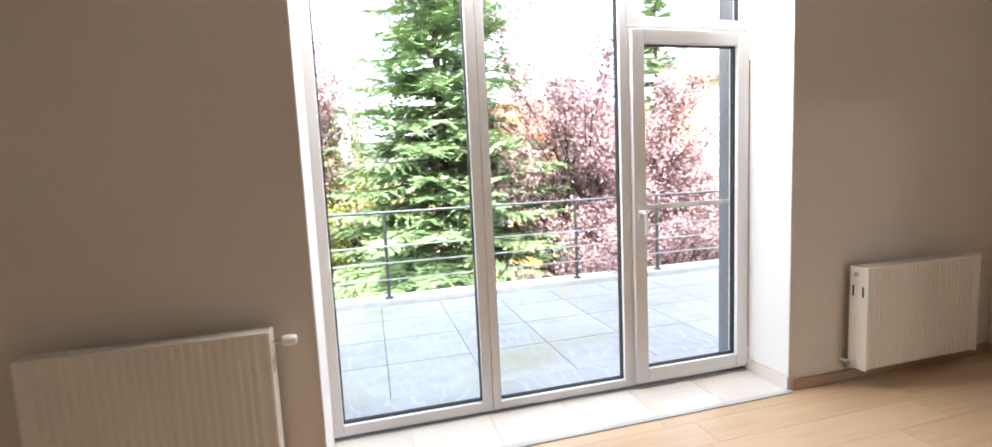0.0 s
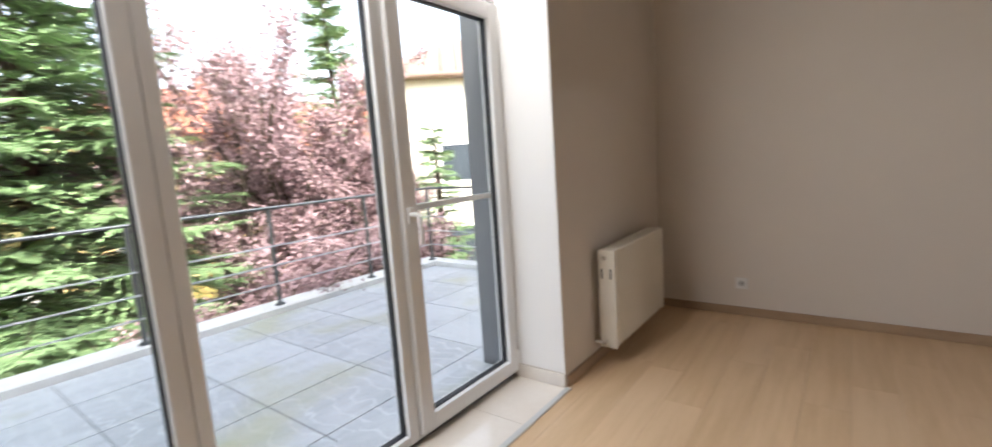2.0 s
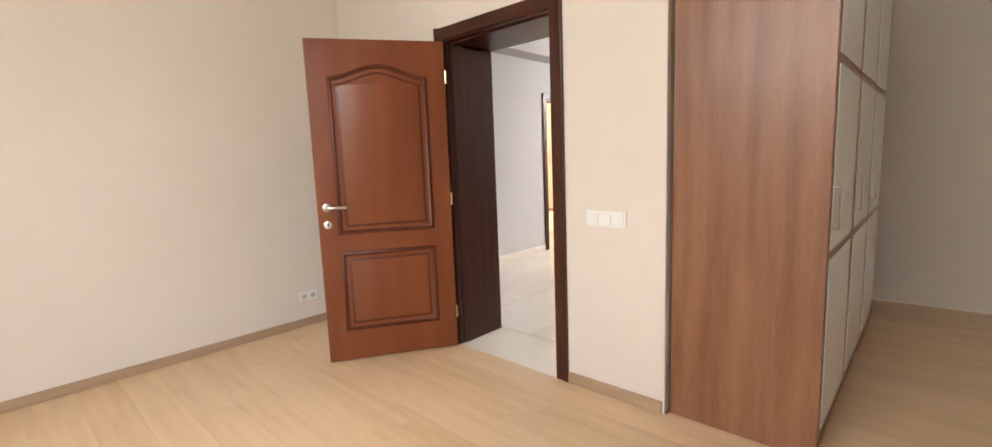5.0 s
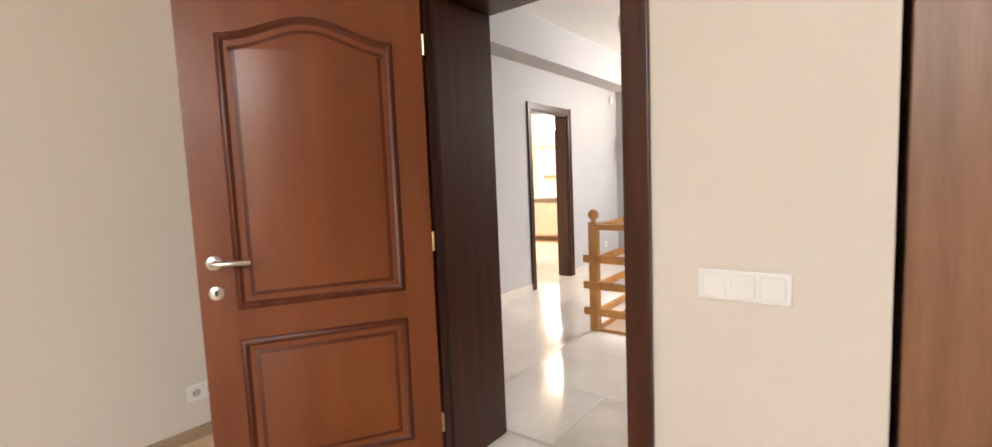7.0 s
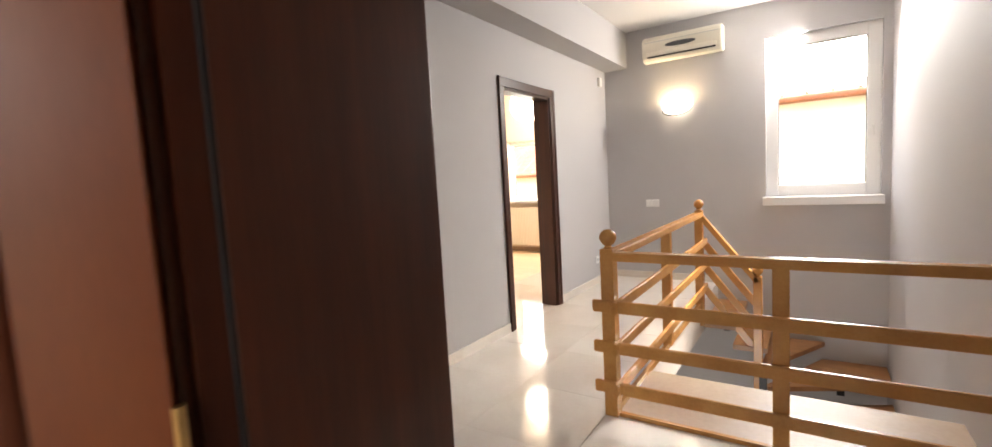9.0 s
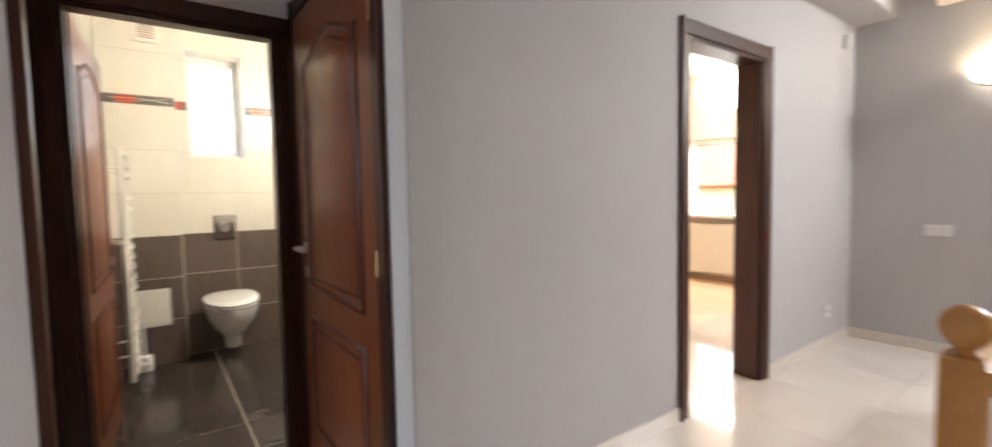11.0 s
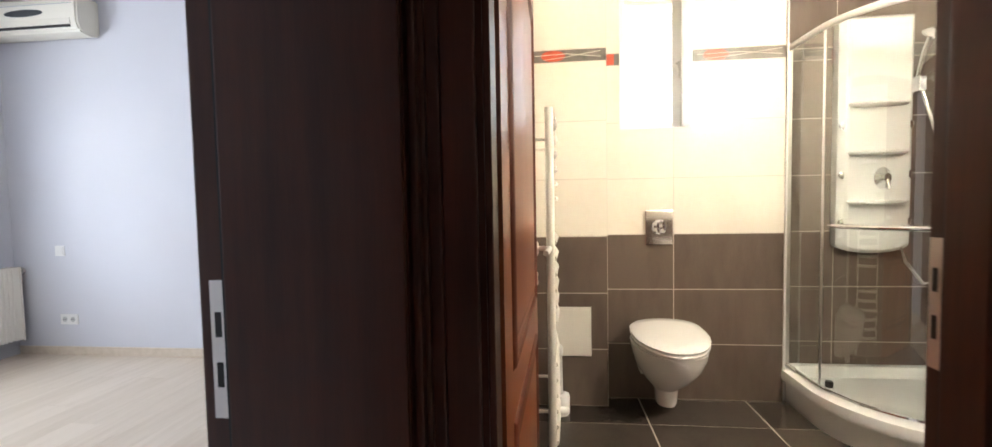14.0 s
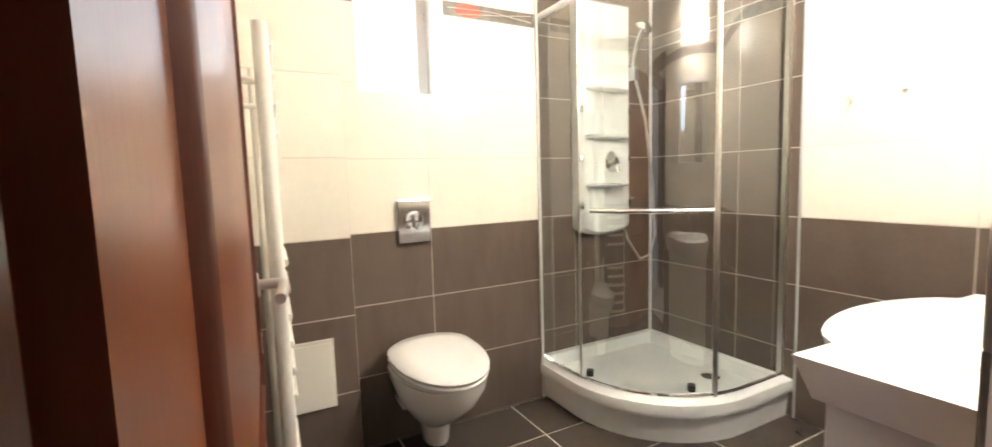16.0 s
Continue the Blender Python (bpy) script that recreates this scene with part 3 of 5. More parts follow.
part("hinge", bm_tube([(-1.617, 0.298, 1.90), (-1.617, 0.298, 1.98)], 0.009, 8), PLASTIC, W1, smooth=True)
setting("window_reveal_left", bm_box(-4.104, 0.002, 0, -4.099, 0.319, 2.62), WHITE, "white painted window reveal", "trim")
setting("window_reveal_right", bm_box(-1.6155, 0.002, 0.08, -1.6105, 0.319, 2.62), WHITE, "white painted window reveal", "trim")

W2 = thing("window_2", "white plastic window over the stairwell", "window", kind="structure")
window_sash(W2, -2.40, -1.455, 0.95, 2.56, -9.30, 0.11, 0.07)
part("window_sill", bm_box(-2.42, -9.26, 0.86, -1.43, -9.12, 0.945, bevel=0.006), PVC, W2, "cream window sill")
part("handle", bm_tube([(-2.34, -9.262, 1.6), (-2.34, -9.22, 1.6), (-2.34, -9.22, 1.5)], 0.010, 8), PLASTIC, W2, smooth=True)
W3 = thing("window_3", "small white plastic window in the peach room", "window", kind="structure")
window_sash(W3, 1.65, 2.66, 0.91, 1.93, -10.85, 0.07, 0.06)
part("window_sill", bm_box(1.58, -10.80, 0.86, 2.72, -10.62, 0.905, bevel=0.005), PVC, W3, "white window sill")
W4 = thing("window_4", "white plastic window of the pale room", "window", kind="structure")
window_sash(W4, 1.0, 3.0, 0.9, 2.3, 0.2, 0.07, 0.06)
W5 = thing("window_5", "narrow white plastic bathroom window with a frosted pane", "window", kind="structure")
yb0, yb1, zb0, zb1, xb = -5.225, -4.825, 1.57, 2.41, 3.52
fwb = 0.06
for a, b, c, d in ((yb0, yb0 + fwb, zb0, zb1), (yb1 - fwb, yb1, zb0, zb1), (yb0 + fwb, yb1 - fwb, zb0, zb0 + fwb), (yb0 + fwb, yb1 - fwb, zb1 - fwb, zb1)):
    part("frame_side", bm_box(xb - 0.03, a, c, xb + 0.03, b, d, bevel=0.005), PVC, W5)
for a, b, c, d in ((yb0, yb0 + 0.006, zb0, zb1), (yb1 - 0.006, yb1, zb0, zb1), (yb0 + 0.006, yb1 - 0.006, zb0, zb0 + 0.006), (yb0 + 0.006, yb1 - 0.006, zb1 - 0.006, zb1)):
    part("reveal_lining", bm_box(3.287, a, c, xb - 0.031, b, d), PVC, W5, "white reveal lining")
p = part("pane", bm_box(xb - 0.002, yb0 + 0.059, zb0 + 0.059, xb + 0.002, yb1 - 0.059, zb1 - 0.059), PANE, W5, "frosted glass pane")
p.visible_shadow = False
part("handle", bm_tube([(xb - 0.03, yb0 + 0.03, 1.98), (xb - 0.07, yb0 + 0.03, 1.98), (xb - 0.07, yb0 + 0.03, 1.88)], 0.008, 8), PLASTIC, W5, smooth=True)


# ---- radiators ----
def radiator(label, width, at, grille=True, height=0.6, depth=0.10):
    """Steel panel radiator: fluted front along +x facing -y, back towards y = 0."""
    r = thing("radiator", label, "radiator", at)
    bm = bmesh.new()
    flutes = int(width / 0.0333)
    outline = []
    for i in range(flutes):
        x = 0.03 + (width - 0.06) * i / flutes
        s = (width - 0.06) / flutes
        outline += [(x, -depth), (x + s * 0.35, -depth), (x + s * 0.5, -depth + 0.007), (x + s * 0.85, -depth + 0.007)]
    outline = [(0.0, -depth)] + outline + [(width, -depth), (width, -depth + 0.018), (0, -depth + 0.018)]
    bm_prism(outline, 0.02, height - 0.012, bm)
    part("front_panel", bm, ENAMEL, r)
    part("back_panel", bm_box(0.0, -0.035, 0.02, width, -0.02, height - 0.012), ENAMEL, r)
    for x in (0, width - 0.008):
        s = part("side_panel", bm_box(x - 0.003, -depth - 0.002, 0.01, x + 0.011, -0.018, height, bevel=0.003), ENAMEL, r)
        part("slot", bm_box(x - 0.0036, -depth + 0.02, height - 0.17, x + 0.0116, -depth + 0.03, height - 0.11), BLACK, s)
        part("slot", bm_box(x - 0.0036, -0.045, height - 0.17, x + 0.0116, -0.035, height - 0.11), BLACK, s)
    top = bmesh.new()
    n = int(width / 0.012)
    for i in range(n):
        x = 0.012 + (width - 0.024) * i / n
        bm_box(x, -depth + 0.012, height - 0.010, x + 0.006, -0.022, height - 0.002, top)
    bm_box(0.01, -depth + 0.001, height - 0.012, width - 0.01, -depth + 0.012, height, top)
    bm_box(0.01, -0.026, height - 0.012, width - 0.01, -0.02, height, top)
    part("top_grille", top, ENAMEL, r, "slotted top grille")
    part("convector", bm_box(0.01, -depth + 0.03, 0.05, width - 0.01, -0.045, height - 0.05), ENAMEL, r)
    for x in (0.12, width - 0.12):
        part("bracket", bm_box(x, -0.02, 0.06, x + 0.03, 0.0, height - 0.08), ENAMEL, r)
    return r


def valve(r, x, z, direction, head=True):
    b = part("valve", bm_tube([(x, -0.06, z), (x + direction * 0.045, -0.06, z)], 0.011, 8), CHROME, r, "metal valve", True)
    if head:
        hd = bm_tube([(x + direction * 0.04, -0.06, z), (x + direction * 0.05, -0.06, z), (x + direction * 0.085, -0.06, z), (x + direction * 0.095, -0.06, z)], [0.018, 0.022, 0.021, 0.016], 14)
        part("thermostat_head", hd, PLASTIC, r, "white thermostat head", True)
    else:
        part("pipe", bm_tube([(x + direction * 0.035, -0.06, z), (x + direction * 0.035, 0.0, z)], 0.009, 8), PLASTIC, r, smooth=True)


ra = radiator("cream enamelled panel radiator under the cream wall", 0.82, pose(-5.08, -0.022, 0.13))
valve(ra, 0.82, 0.55, 1)
rb = radiator("cream enamelled panel radiator beside the terrace window", 0.87, pose(-1.235, -0.022, 0.095), depth=0.12)
valve(rb, 0.87, 0.57, 1)
valve(rb, 0.0, 0.05, -1, False)
part("vent_plug", bm_tube([(-0.004, -0.06, 0.555), (-0.012, -0.06, 0.555)], 0.014, 12), CHROME, rb, "metal bleed plug", True)
rc = radiator("white panel radiator in the pale room", 1.4, pose(2.40, -0.142, 0.12))
valve(rc, 1.4, 0.56, 1)
radiator("white panel radiator below the small window", 1.2, pose(2.95, -10.728, 0.10, 0, 0, 180), height=0.68)


# ---- switches and sockets ----
def plate(name, label, category, n, at, socket=False):
    """A run of n wall plates along +x, standing out towards -y, centre at the origin of the first."""
    o = thing(name, label, category, at)
    part("surround", bm_box(-0.042, -0.009, -0.042, 0.071 * (n - 1) + 0.042, 0.0, 0.042, bevel=0.004), PLASTIC, o)
    for i in range(n):
        x = 0.071 * i
        if socket:
            part("well", bm_lathe([(0.02, 0), (0.021, 0.002), (0.015, 0.0025)], 16, bm=None), GREYTRIM, o, at=pose(x, -0.009, 0, 90))
            part("pin_hole", bm_box(x - 0.012, -0.013, -0.003, x - 0.007, -0.0105, 0.003), BLACK, o)
            part("pin_hole", bm_box(x + 0.007, -0.013, -0.003, x + 0.012, -0.0105, 0.003), BLACK, o)
        else:
            part("rocker", bm_box(x - 0.03, -0.014, -0.03, x + 0.03, -0.008, 0.03, bevel=0.004), PLASTIC, o)
    return o


E1 = -90
plate("socket", "white single socket on the cream wall", "socket", 1, pose(-0.001, -0.6, 0.24, 0, 0, E1), True)
plate("socket", "white double socket on the cream wall near the door", "socket", 2, pose(-0.001, -3.23, 0.24, 0, 0, E1), True)
plate("light_switch", "white triple light switch on the cream wall", "switch", 3, pose(-2.37, -3.719, 0.945, 0, 0, 180))
plate("light_switch", "white light switch on the grey wall", "switch", 2, pose(-0.25, -9.199, 0.905, 0, 0, 180))
plate("socket", "white socket low on the grey wall", "socket", 1, pose(0.254, -8.74, 0.28, 0, 0, E1), True)
plate("light_switch", "white light switch in the pale room", "switch", 1, pose(3.849, -0.55, 0.84, 0, 0, E1))
plate("socket", "white double socket in the pale room", "socket", 2, pose(3.849, -0.56, 0.29, 0, 0, E1), True)


# ---- wardrobe ----
wd = thing("wardrobe", "walnut board wardrobe with frosted glass doors", "wardrobe", pose(-3.37, -5.9, 0))
part("side_panel", bm_box(0, 2.13, 0.0, 0.60, 2.155, 2.4, bevel=0.003), WARDROBE, wd)
part("carcass", bm_box(0.03, 0, 0.0, 0.60, 2.128, 2.4), WARDROBE, wd)
for i in range(3):
    y1 = 2.13 - i * 0.70
    d = part("door", bm_box(0.004, y1 - 0.69, 0.06, 0.026, y1, 2.36, bevel=0.002), WARDROBE, wd)
    for k in range(3):
        za = 0.11 + k * 0.75
        part("glass_panel", bm_box(-0.001, y1 - 0.64, za, 0.003, y1 - 0.05, za + 0.71), FROST, d, "frosted glass panel")
    part("handle", bm_tube([(0.004, y1 - 0.04, 0.95), (-0.025, y1 - 0.04, 0.95), (-0.025, y1 - 0.04, 1.11), (0.004, y1 - 0.04, 1.11)], 0.005, 8), SATIN, d, "metal bar handle", True)


# ---- stair railing and stairs ----
rail = thing("stair_railing", "varnished beech stair railing with ball-topped newels", "railing")
XR, YR = -0.98, -5.83


def newel(x, y, z0, ztop):
    p = part("newel_post", bm_box(x - 0.035, y - 0.035, z0, x + 0.035, y + 0.035, ztop, bevel=0.005), PINE, rail)
    ball = bm_lathe([(0.018, ztop), (0.024, ztop + 0.006), (0.016, ztop + 0.014), (0.03, ztop + 0.024), (0.042, ztop + 0.045), (0.044, ztop + 0.06), (0.038, ztop + 0.08), (0.02, ztop + 0.096), (0.004, ztop + 0.10)], 18, x, y)
    part("ball_finial", ball, PINE, p, smooth=True)


def board(a, b, w, t, name="rail_board"):
    """A flat board from a to b with its broad side upright."""
    a, b = Vector(a), Vector(b)
    d = (b - a).normalized()
    side = d.cross(Vector((0, 0, 1))).normalized()
    up = side.cross(d).normalized()
    bm = bmesh.new()
    vs = []
    for p in (a, b):
        vs.append([bm.verts.new(p + side * (sx * t / 2) + up * (sy * w / 2)) for sx, sy in ((-1, -1), (1, -1), (1, 1), (-1, 1))])
    bm.faces.new(vs[0][::-1])
    bm.faces.new(vs[1])
    for i in range(4):
        bm.faces.new((vs[0][i], vs[0][(i + 1) % 4], vs[1][(i + 1) % 4], vs[1][i]))
    bmesh.ops.bevel(bm, geom=bm.edges[:], offset=0.005, segments=2, affect="EDGES")
    return part(name, bm, PINE, rail)


newel(XR, YR, 0.0, 0.895)
newel(XR, -8.2, -0.2, 0.895)
newel(-1.46, -8.2, -1.6, 0.30)
for x, y, z0 in ((XR, -7.0, 0.0), (-1.75, YR, 0.0)):
    part("post", bm_box(x - 0.032, y - 0.032, z0, x + 0.032, y + 0.032, 0.84, bevel=0.004), PINE, rail)
board((XR, YR - 0.02, 0.855), (XR, -8.19, 0.855), 0.045, 0.075, "handrail")
board((XR + 0.02, YR, 0.855), (-2.465, YR, 0.855), 0.045, 0.075, "handrail")
board((XR, -8.2, 0.86), (-1.46, -8.2, 0.25), 0.045, 0.07, "handrail")
for z in (0.60, 0.385, 0.17):
    board((XR - 0.05, YR + 0.09, z), (XR - 0.05, -8.26, z), 0.062, 0.024)
    board((XR + 0.075, YR + 0.05, z), (-2.465, YR + 0.05, z), 0.062, 0.024)
    board((XR, -8.25, z + 0.02), (-1.46, -8.25, z - 0.59), 0.062, 0.024)
part("base_board", bm_box(-2.465, YR - 0.012, -0.02, XR - 0.036, YR + 0.012, 0.02), PINE, rail)
part("base_board", bm_box(XR - 0.012, -8.16, -0.02, XR + 0.012, YR - 0.036, 0.02), PINE, rail)

stairs = thing("staircase", "open wooden staircase with dark steel supports", "stairs")


def tread(outline, z):
    t = part("tread", bm_prism(outline, z - 0.045, z), TREAD, stairs)
    cx, cy = sum(p[0] for p in outline) / len(outline), sum(p[1] for p in outline) / len(outline)
    part("support", bm_box(cx - 0.03, cy - 0.03, z - 0.20, cx + 0.03, cy + 0.03, z - 0.046), BLACK, t, "black steel support")


for i in range(2):
    x = -1.0 - i * 0.25
    tread([(x - 0.28, -9.18), (x, -9.18), (x, -8.22), (x - 0.28, -8.22)], -0.18 * (i + 1))
tread([(-1.48, -8.22), (-1.97, -9.18), (-1.50, -9.18)], -0.54)
tread([(-1.48, -8.22), (-2.46, -8.72), (-2.46, -9.18), (-1.95, -9.18)], -0.72)
tread([(-1.48, -8.22), (-2.46, -8.2), (-2.46, -8.74)], -0.90)
for i in range(6):
    y = -8.2 + i * 0.25
    tread([(-2.46, y), (-1.5, y), (-1.5, y + 0.28), (-2.46, y + 0.28)], -1.08 - 0.18 * i)
part("stringer", bm_box(-1.53, -8.2, -2.2, -1.47, -8.14, -0.6), BLACK, stairs, "dark steel post")


# ---- hall fixtures ----
def air_conditioner(label, at, w=0.82, hgt=0.28, dep=0.19):
    """Wall unit along +x facing -y, bottom at z 0."""
    a = thing("air_conditioner", label, "air conditioner", at)
    prof = [(0, 0.02), (0, hgt), (-dep * 0.75, hgt), (-dep, hgt - 0.05), (-dep, 0.075), (-dep * 0.86, 0.02), (-dep * 0.5, 0.0)]
    bm = bmesh.new()
    l = [bm.verts.new((0, y, z)) for y, z in prof]
    r = [bm.verts.new((w, y, z)) for y, z in prof]
    bm.faces.new(l)
    bm.faces.new(r[::-1])
    n = len(prof)
    for i in range(n):
        bm.faces.new((l[i], r[i], r[(i + 1) % n], l[(i + 1) % n]))
    bmesh.ops.bevel(bm, geom=bm.edges[:], offset=0.012, segments=3, affect="EDGES")
    part("housing", bm, ACPLASTIC, a, smooth=True)
    part("outlet", bm_box(0.06, -dep * 0.99, 0.045, w - 0.06, -dep * 0.80, 0.06), BLACK, a)
    part("flap", bm_box(0.05, -dep - 0.004, 0.062, w - 0.05, -dep + 0.004, 0.105, bevel=0.003), ACPLASTIC, a)
    part("display", bm_lathe([(0.16, 0), (0.16, 0.004), (0.14, 0.006)], 28, sy=0.16), STEEL, a, "dark oval display", at=pose(w * 0.5, -dep + 0.001, 0.155, 90))
    part("grille", bm_box(0.03, -dep - 0.002, hgt - 0.072, w - 0.03, -dep + 0.003, hgt - 0.066), GREYTRIM, a)
    return a


air_conditioner("cream wall air conditioner over the sconce", pose(-0.26, -9.2, 2.49, 0, 0, 180))
air_conditioner("cream wall air conditioner in the pale room", pose(3.85, -0.16, 2.46, 0, 0, -90), w=0.86)
part("pipe", bm_tube([(-0.25, -9.19, 2.53), (-0.05, -9.17, 2.45), (0.2, -9.18, 2.43)], 0.008, 8), ACPLASTIC, bpy.data.objects["air_conditioner"], smooth=True)
det = thing("wall_sensor", "small white sensor high on the grey wall", "sensor", pose(0.254, -8.98, 2.36))
part("housing", bm_box(-0.035, -0.03, -0.05, 0.0, 0.03, 0.05, bevel=0.006), PLASTIC, det)

sc = thing("wall_sconce", "lit half-bowl glass sconce with a dark metal rim", "wall lamp", pose(-0.585, -9.199, 1.99))
bm = bmesh.new()
rows = []
for j in range(7):
    a = radians(90) * j / 6
    r, z = 0.155 * math.sin(a) + 0.012, -0.115 * math.cos(a) + 0.03
    rows.append([bm.verts.new((r * math.cos(math.pi * i / 16), 0.75 * r * math.sin(math.pi * i / 16), z)) for i in range(17)])
for a, b in zip(rows, rows[1:]):
    for i in range(16):
        bm.faces.new((a[i], a[i + 1], b[i + 1], b[i]))
bowl = part("bowl", bm, BOWL, sc, "glowing alabaster glass bowl", True)
sol = bowl.modifiers.new("thick", "SOLIDIFY")
sol.thickness = 0.004
part("rim", bm_tube([(0.160 * math.cos(math.pi * i / 20), 0.125 * math.sin(math.pi * i / 20) + 0.004, -0.02 - 0.085 * math.sin(math.pi * i / 20)) for i in range(21)], 0.007, 8), STEEL, sc, "dark metal scrolled rim", True)
part("back_plate", bm_box(-0.05, 0.0, -0.07, 0.05, 0.008, 0.03), STEEL, sc)
part("bulb", bm_lathe([(0.012, 0.0), (0.03, 0.02), (0.034, 0.045), (0.025, 0.07), (0.006, 0.082)], 16, 0, 0.06), BULB, sc, "lit bulb", True)


def globe(label, x, y, z, r, mat, ceil):
    g = thing("globe_lamp", label, "pendant lamp", pose(x, y, z))
    prof = [(max(0.004, r * math.sin(math.pi * i / 16)), -r * math.cos(math.pi * i / 16) * 0.94) for i in range(17)]
    part("shade", bm_lathe(prof, 32), mat, g, smooth=True)
    part("cord", bm_tube([(0, 0, r * 0.9), (0, 0, ceil - z - 0.02)], 0.004, 6), PLASTIC, g)
    part("ceiling_rose", bm_lathe([(0.05, ceil - z - 0.03), (0.045, ceil - z - 0.01), (0.04, ceil - z - 0.001)], 18), PLASTIC, g, smooth=True)


globe("unlit white paper globe lamp hanging in the hall", -1.16, -6.6, 2.60, 0.25, PAPER, HH)
globe("lit white paper globe lamp hanging in the peach room", 1.80, -10.0, 2.40, 0.27, GLOBELIT, 2.75)


# ---- bathroom ----
def ellipse_rows(bm, rows, n=28):
    """Stack of ellipse-like outlines (cx, z, rx_back, rx_front, ry); front towards -x."""
    last = None
    for cx, z, rb, rf, ry in rows:
        row = []
        for i in range(n):
            a = 2 * math.pi * i / n
            c = math.cos(a)
            row.append(bm.verts.new((cx + (rb if c > 0 else rf) * math.copysign(abs(c) ** (0.6 if c > 0 else 1.0), c), ry * math.sin(a), z)))
        if last:
            for k in range(n):
                bm.faces.new((last[k], last[(k + 1) % n], row[(k + 1) % n], row[k]))
        else:
            bm.faces.new(row[::-1])
        last = row
    bm.faces.new(last)
    return bm


TILT = Matrix.Translation((-0.52, 0, 0.39)) @ pose(0, 0, 0, 0, -4, 0) @ Matrix.Translation((0.52, 0, -0.39))
wc = thing("toilet", "white wall-hung ceramic toilet with the lid down", "toilet", pose(3.30, -5.035, 0) @ Matrix.Diagonal((1.06, 1.06, 1.09, 1)))
part("bowl", ellipse_rows(bmesh.new(), [(-0.20, 0.058, 0.05, 0.055, 0.045), (-0.20, 0.07, 0.058, 0.06, 0.052), (-0.20, 0.14, 0.065, 0.065, 0.058), (-0.22, 0.20, 0.12, 0.14, 0.11), (-0.23, 0.27, 0.17, 0.22, 0.155), (-0.24, 0.34, 0.20, 0.265, 0.175), (-0.24, 0.375, 0.205, 0.275, 0.180)]), CERAMIC, wc, smooth=True)
part("seat", ellipse_rows(bmesh.new(), [(-0.25, 0.376, 0.19, 0.27, 0.178), (-0.25, 0.390, 0.195, 0.275, 0.182), (-0.25, 0.396, 0.19, 0.27, 0.178)]), CERAMIC, wc, smooth=True, at=TILT)
part("lid", ellipse_rows(bmesh.new(), [(-0.25, 0.398, 0.19, 0.272, 0.180), (-0.25, 0.410, 0.195, 0.277, 0.183), (-0.25, 0.422, 0.18, 0.26, 0.168), (-0.25, 0.428, 0.12, 0.2, 0.12)]), CERAMIC, wc, smooth=True, at=TILT)
part("mount", bm_box(-0.13, -0.115, 0.17, -0.005, 0.115, 0.37, bevel=0.02), CERAMIC, wc, smooth=True)
part("seat_hinge", bm_box(-0.075, -0.10, 0.376, -0.02, 0.10, 0.405, bevel=0.006), CERAMIC, wc)

fp = thing("flush_plate", "chrome square flush plate with a round button", "flush plate", pose(3.284, -5.04, 1.005))
part("plate", bm_box(-0.014, -0.077, -0.10, 0.0, 0.077, 0.10, bevel=0.005), CHROME, fp)
part("button", bm_lathe([(0.042, 0), (0.042, 0.012), (0.034, 0.018), (0.004, 0.014)], 24), CHROME, fp, smooth=True, at=pose(-0.014, 0, 0.005, 0, -90, 0))
part("knob", bm_box(-0.045, -0.012, -0.03, -0.02, 0.012, 0.03, bevel=0.008), CHROME, fp, smooth=True)

ht = thing("access_hatch", "cream access hatch in the tiled pier", "hatch", pose(3.168, -4.53, 0.43))
part("frame", bm_box(-0.012, -0.115, -0.14, 0, 0.115, 0.14, bevel=0.003), ENAMEL, ht)
part("cover", bm_box(-0.016, -0.102, -0.127, -0.011, 0.102, 0.127, bevel=0.002), ENAMEL, ht)

vent = thing("wall_vent", "square cream extractor vent high on the wall", "vent", pose(3.168, -4.59, 2.46))
part("frame", bm_box(-0.02, -0.08, -0.08, 0, 0.08, 0.08, bevel=0.006), ENAMEL, vent)
for k in range(6):
    part("slat", bm_box(-0.026, -0.05, -0.048 + k * 0.017, -0.019, 0.05, -0.040 + k * 0.017), SKIRT, vent)

tw = thing("towel_radiator", "white ladder towel radiator behind the open door", "towel radiator", pose(2.42, -4.36, 0.13))
for x in (0.0, 0.5):
    part("upright", bm_tube([(x, -0.06, 0), (x, -0.06, 1.42)], 0.017, 10), ENAMEL, tw, smooth=True)
for k in range(18):
    z = 0.04 + 0.066 * k + 0.11 * (k // 6)
    part("rung", bm_tube([(0, -0.075, z), (0.25, -0.088, z), (0.5, -0.075, z)], 0.011, 8), ENAMEL, tw, smooth=True)
for x, z in ((0.05, 0.15), (0.45, 0.15), (0.05, 1.3), (0.45, 1.3)):
    part("bracket", bm_tube([(x, -0.06, z), (x, 0.075, z)], 0.008, 8), ENAMEL, tw, smooth=True)
part("valve", bm_tube([(0.5, -0.06, 0.0), (0.5, -0.06, -0.05), (0.5, 0.075, -0.05)], 0.012, 8), CHROME, tw, "chrome valve", True)
part("thermostat_head", bm_tube([(0.5, -0.075, -0.05), (0.5, -0.085, -0.05), (0.5, -0.135, -0.05), (0.5, -0.145, -0.05)], [0.018, 0.022, 0.021, 0.015], 14), PLASTIC, tw, "white thermostat head", True)

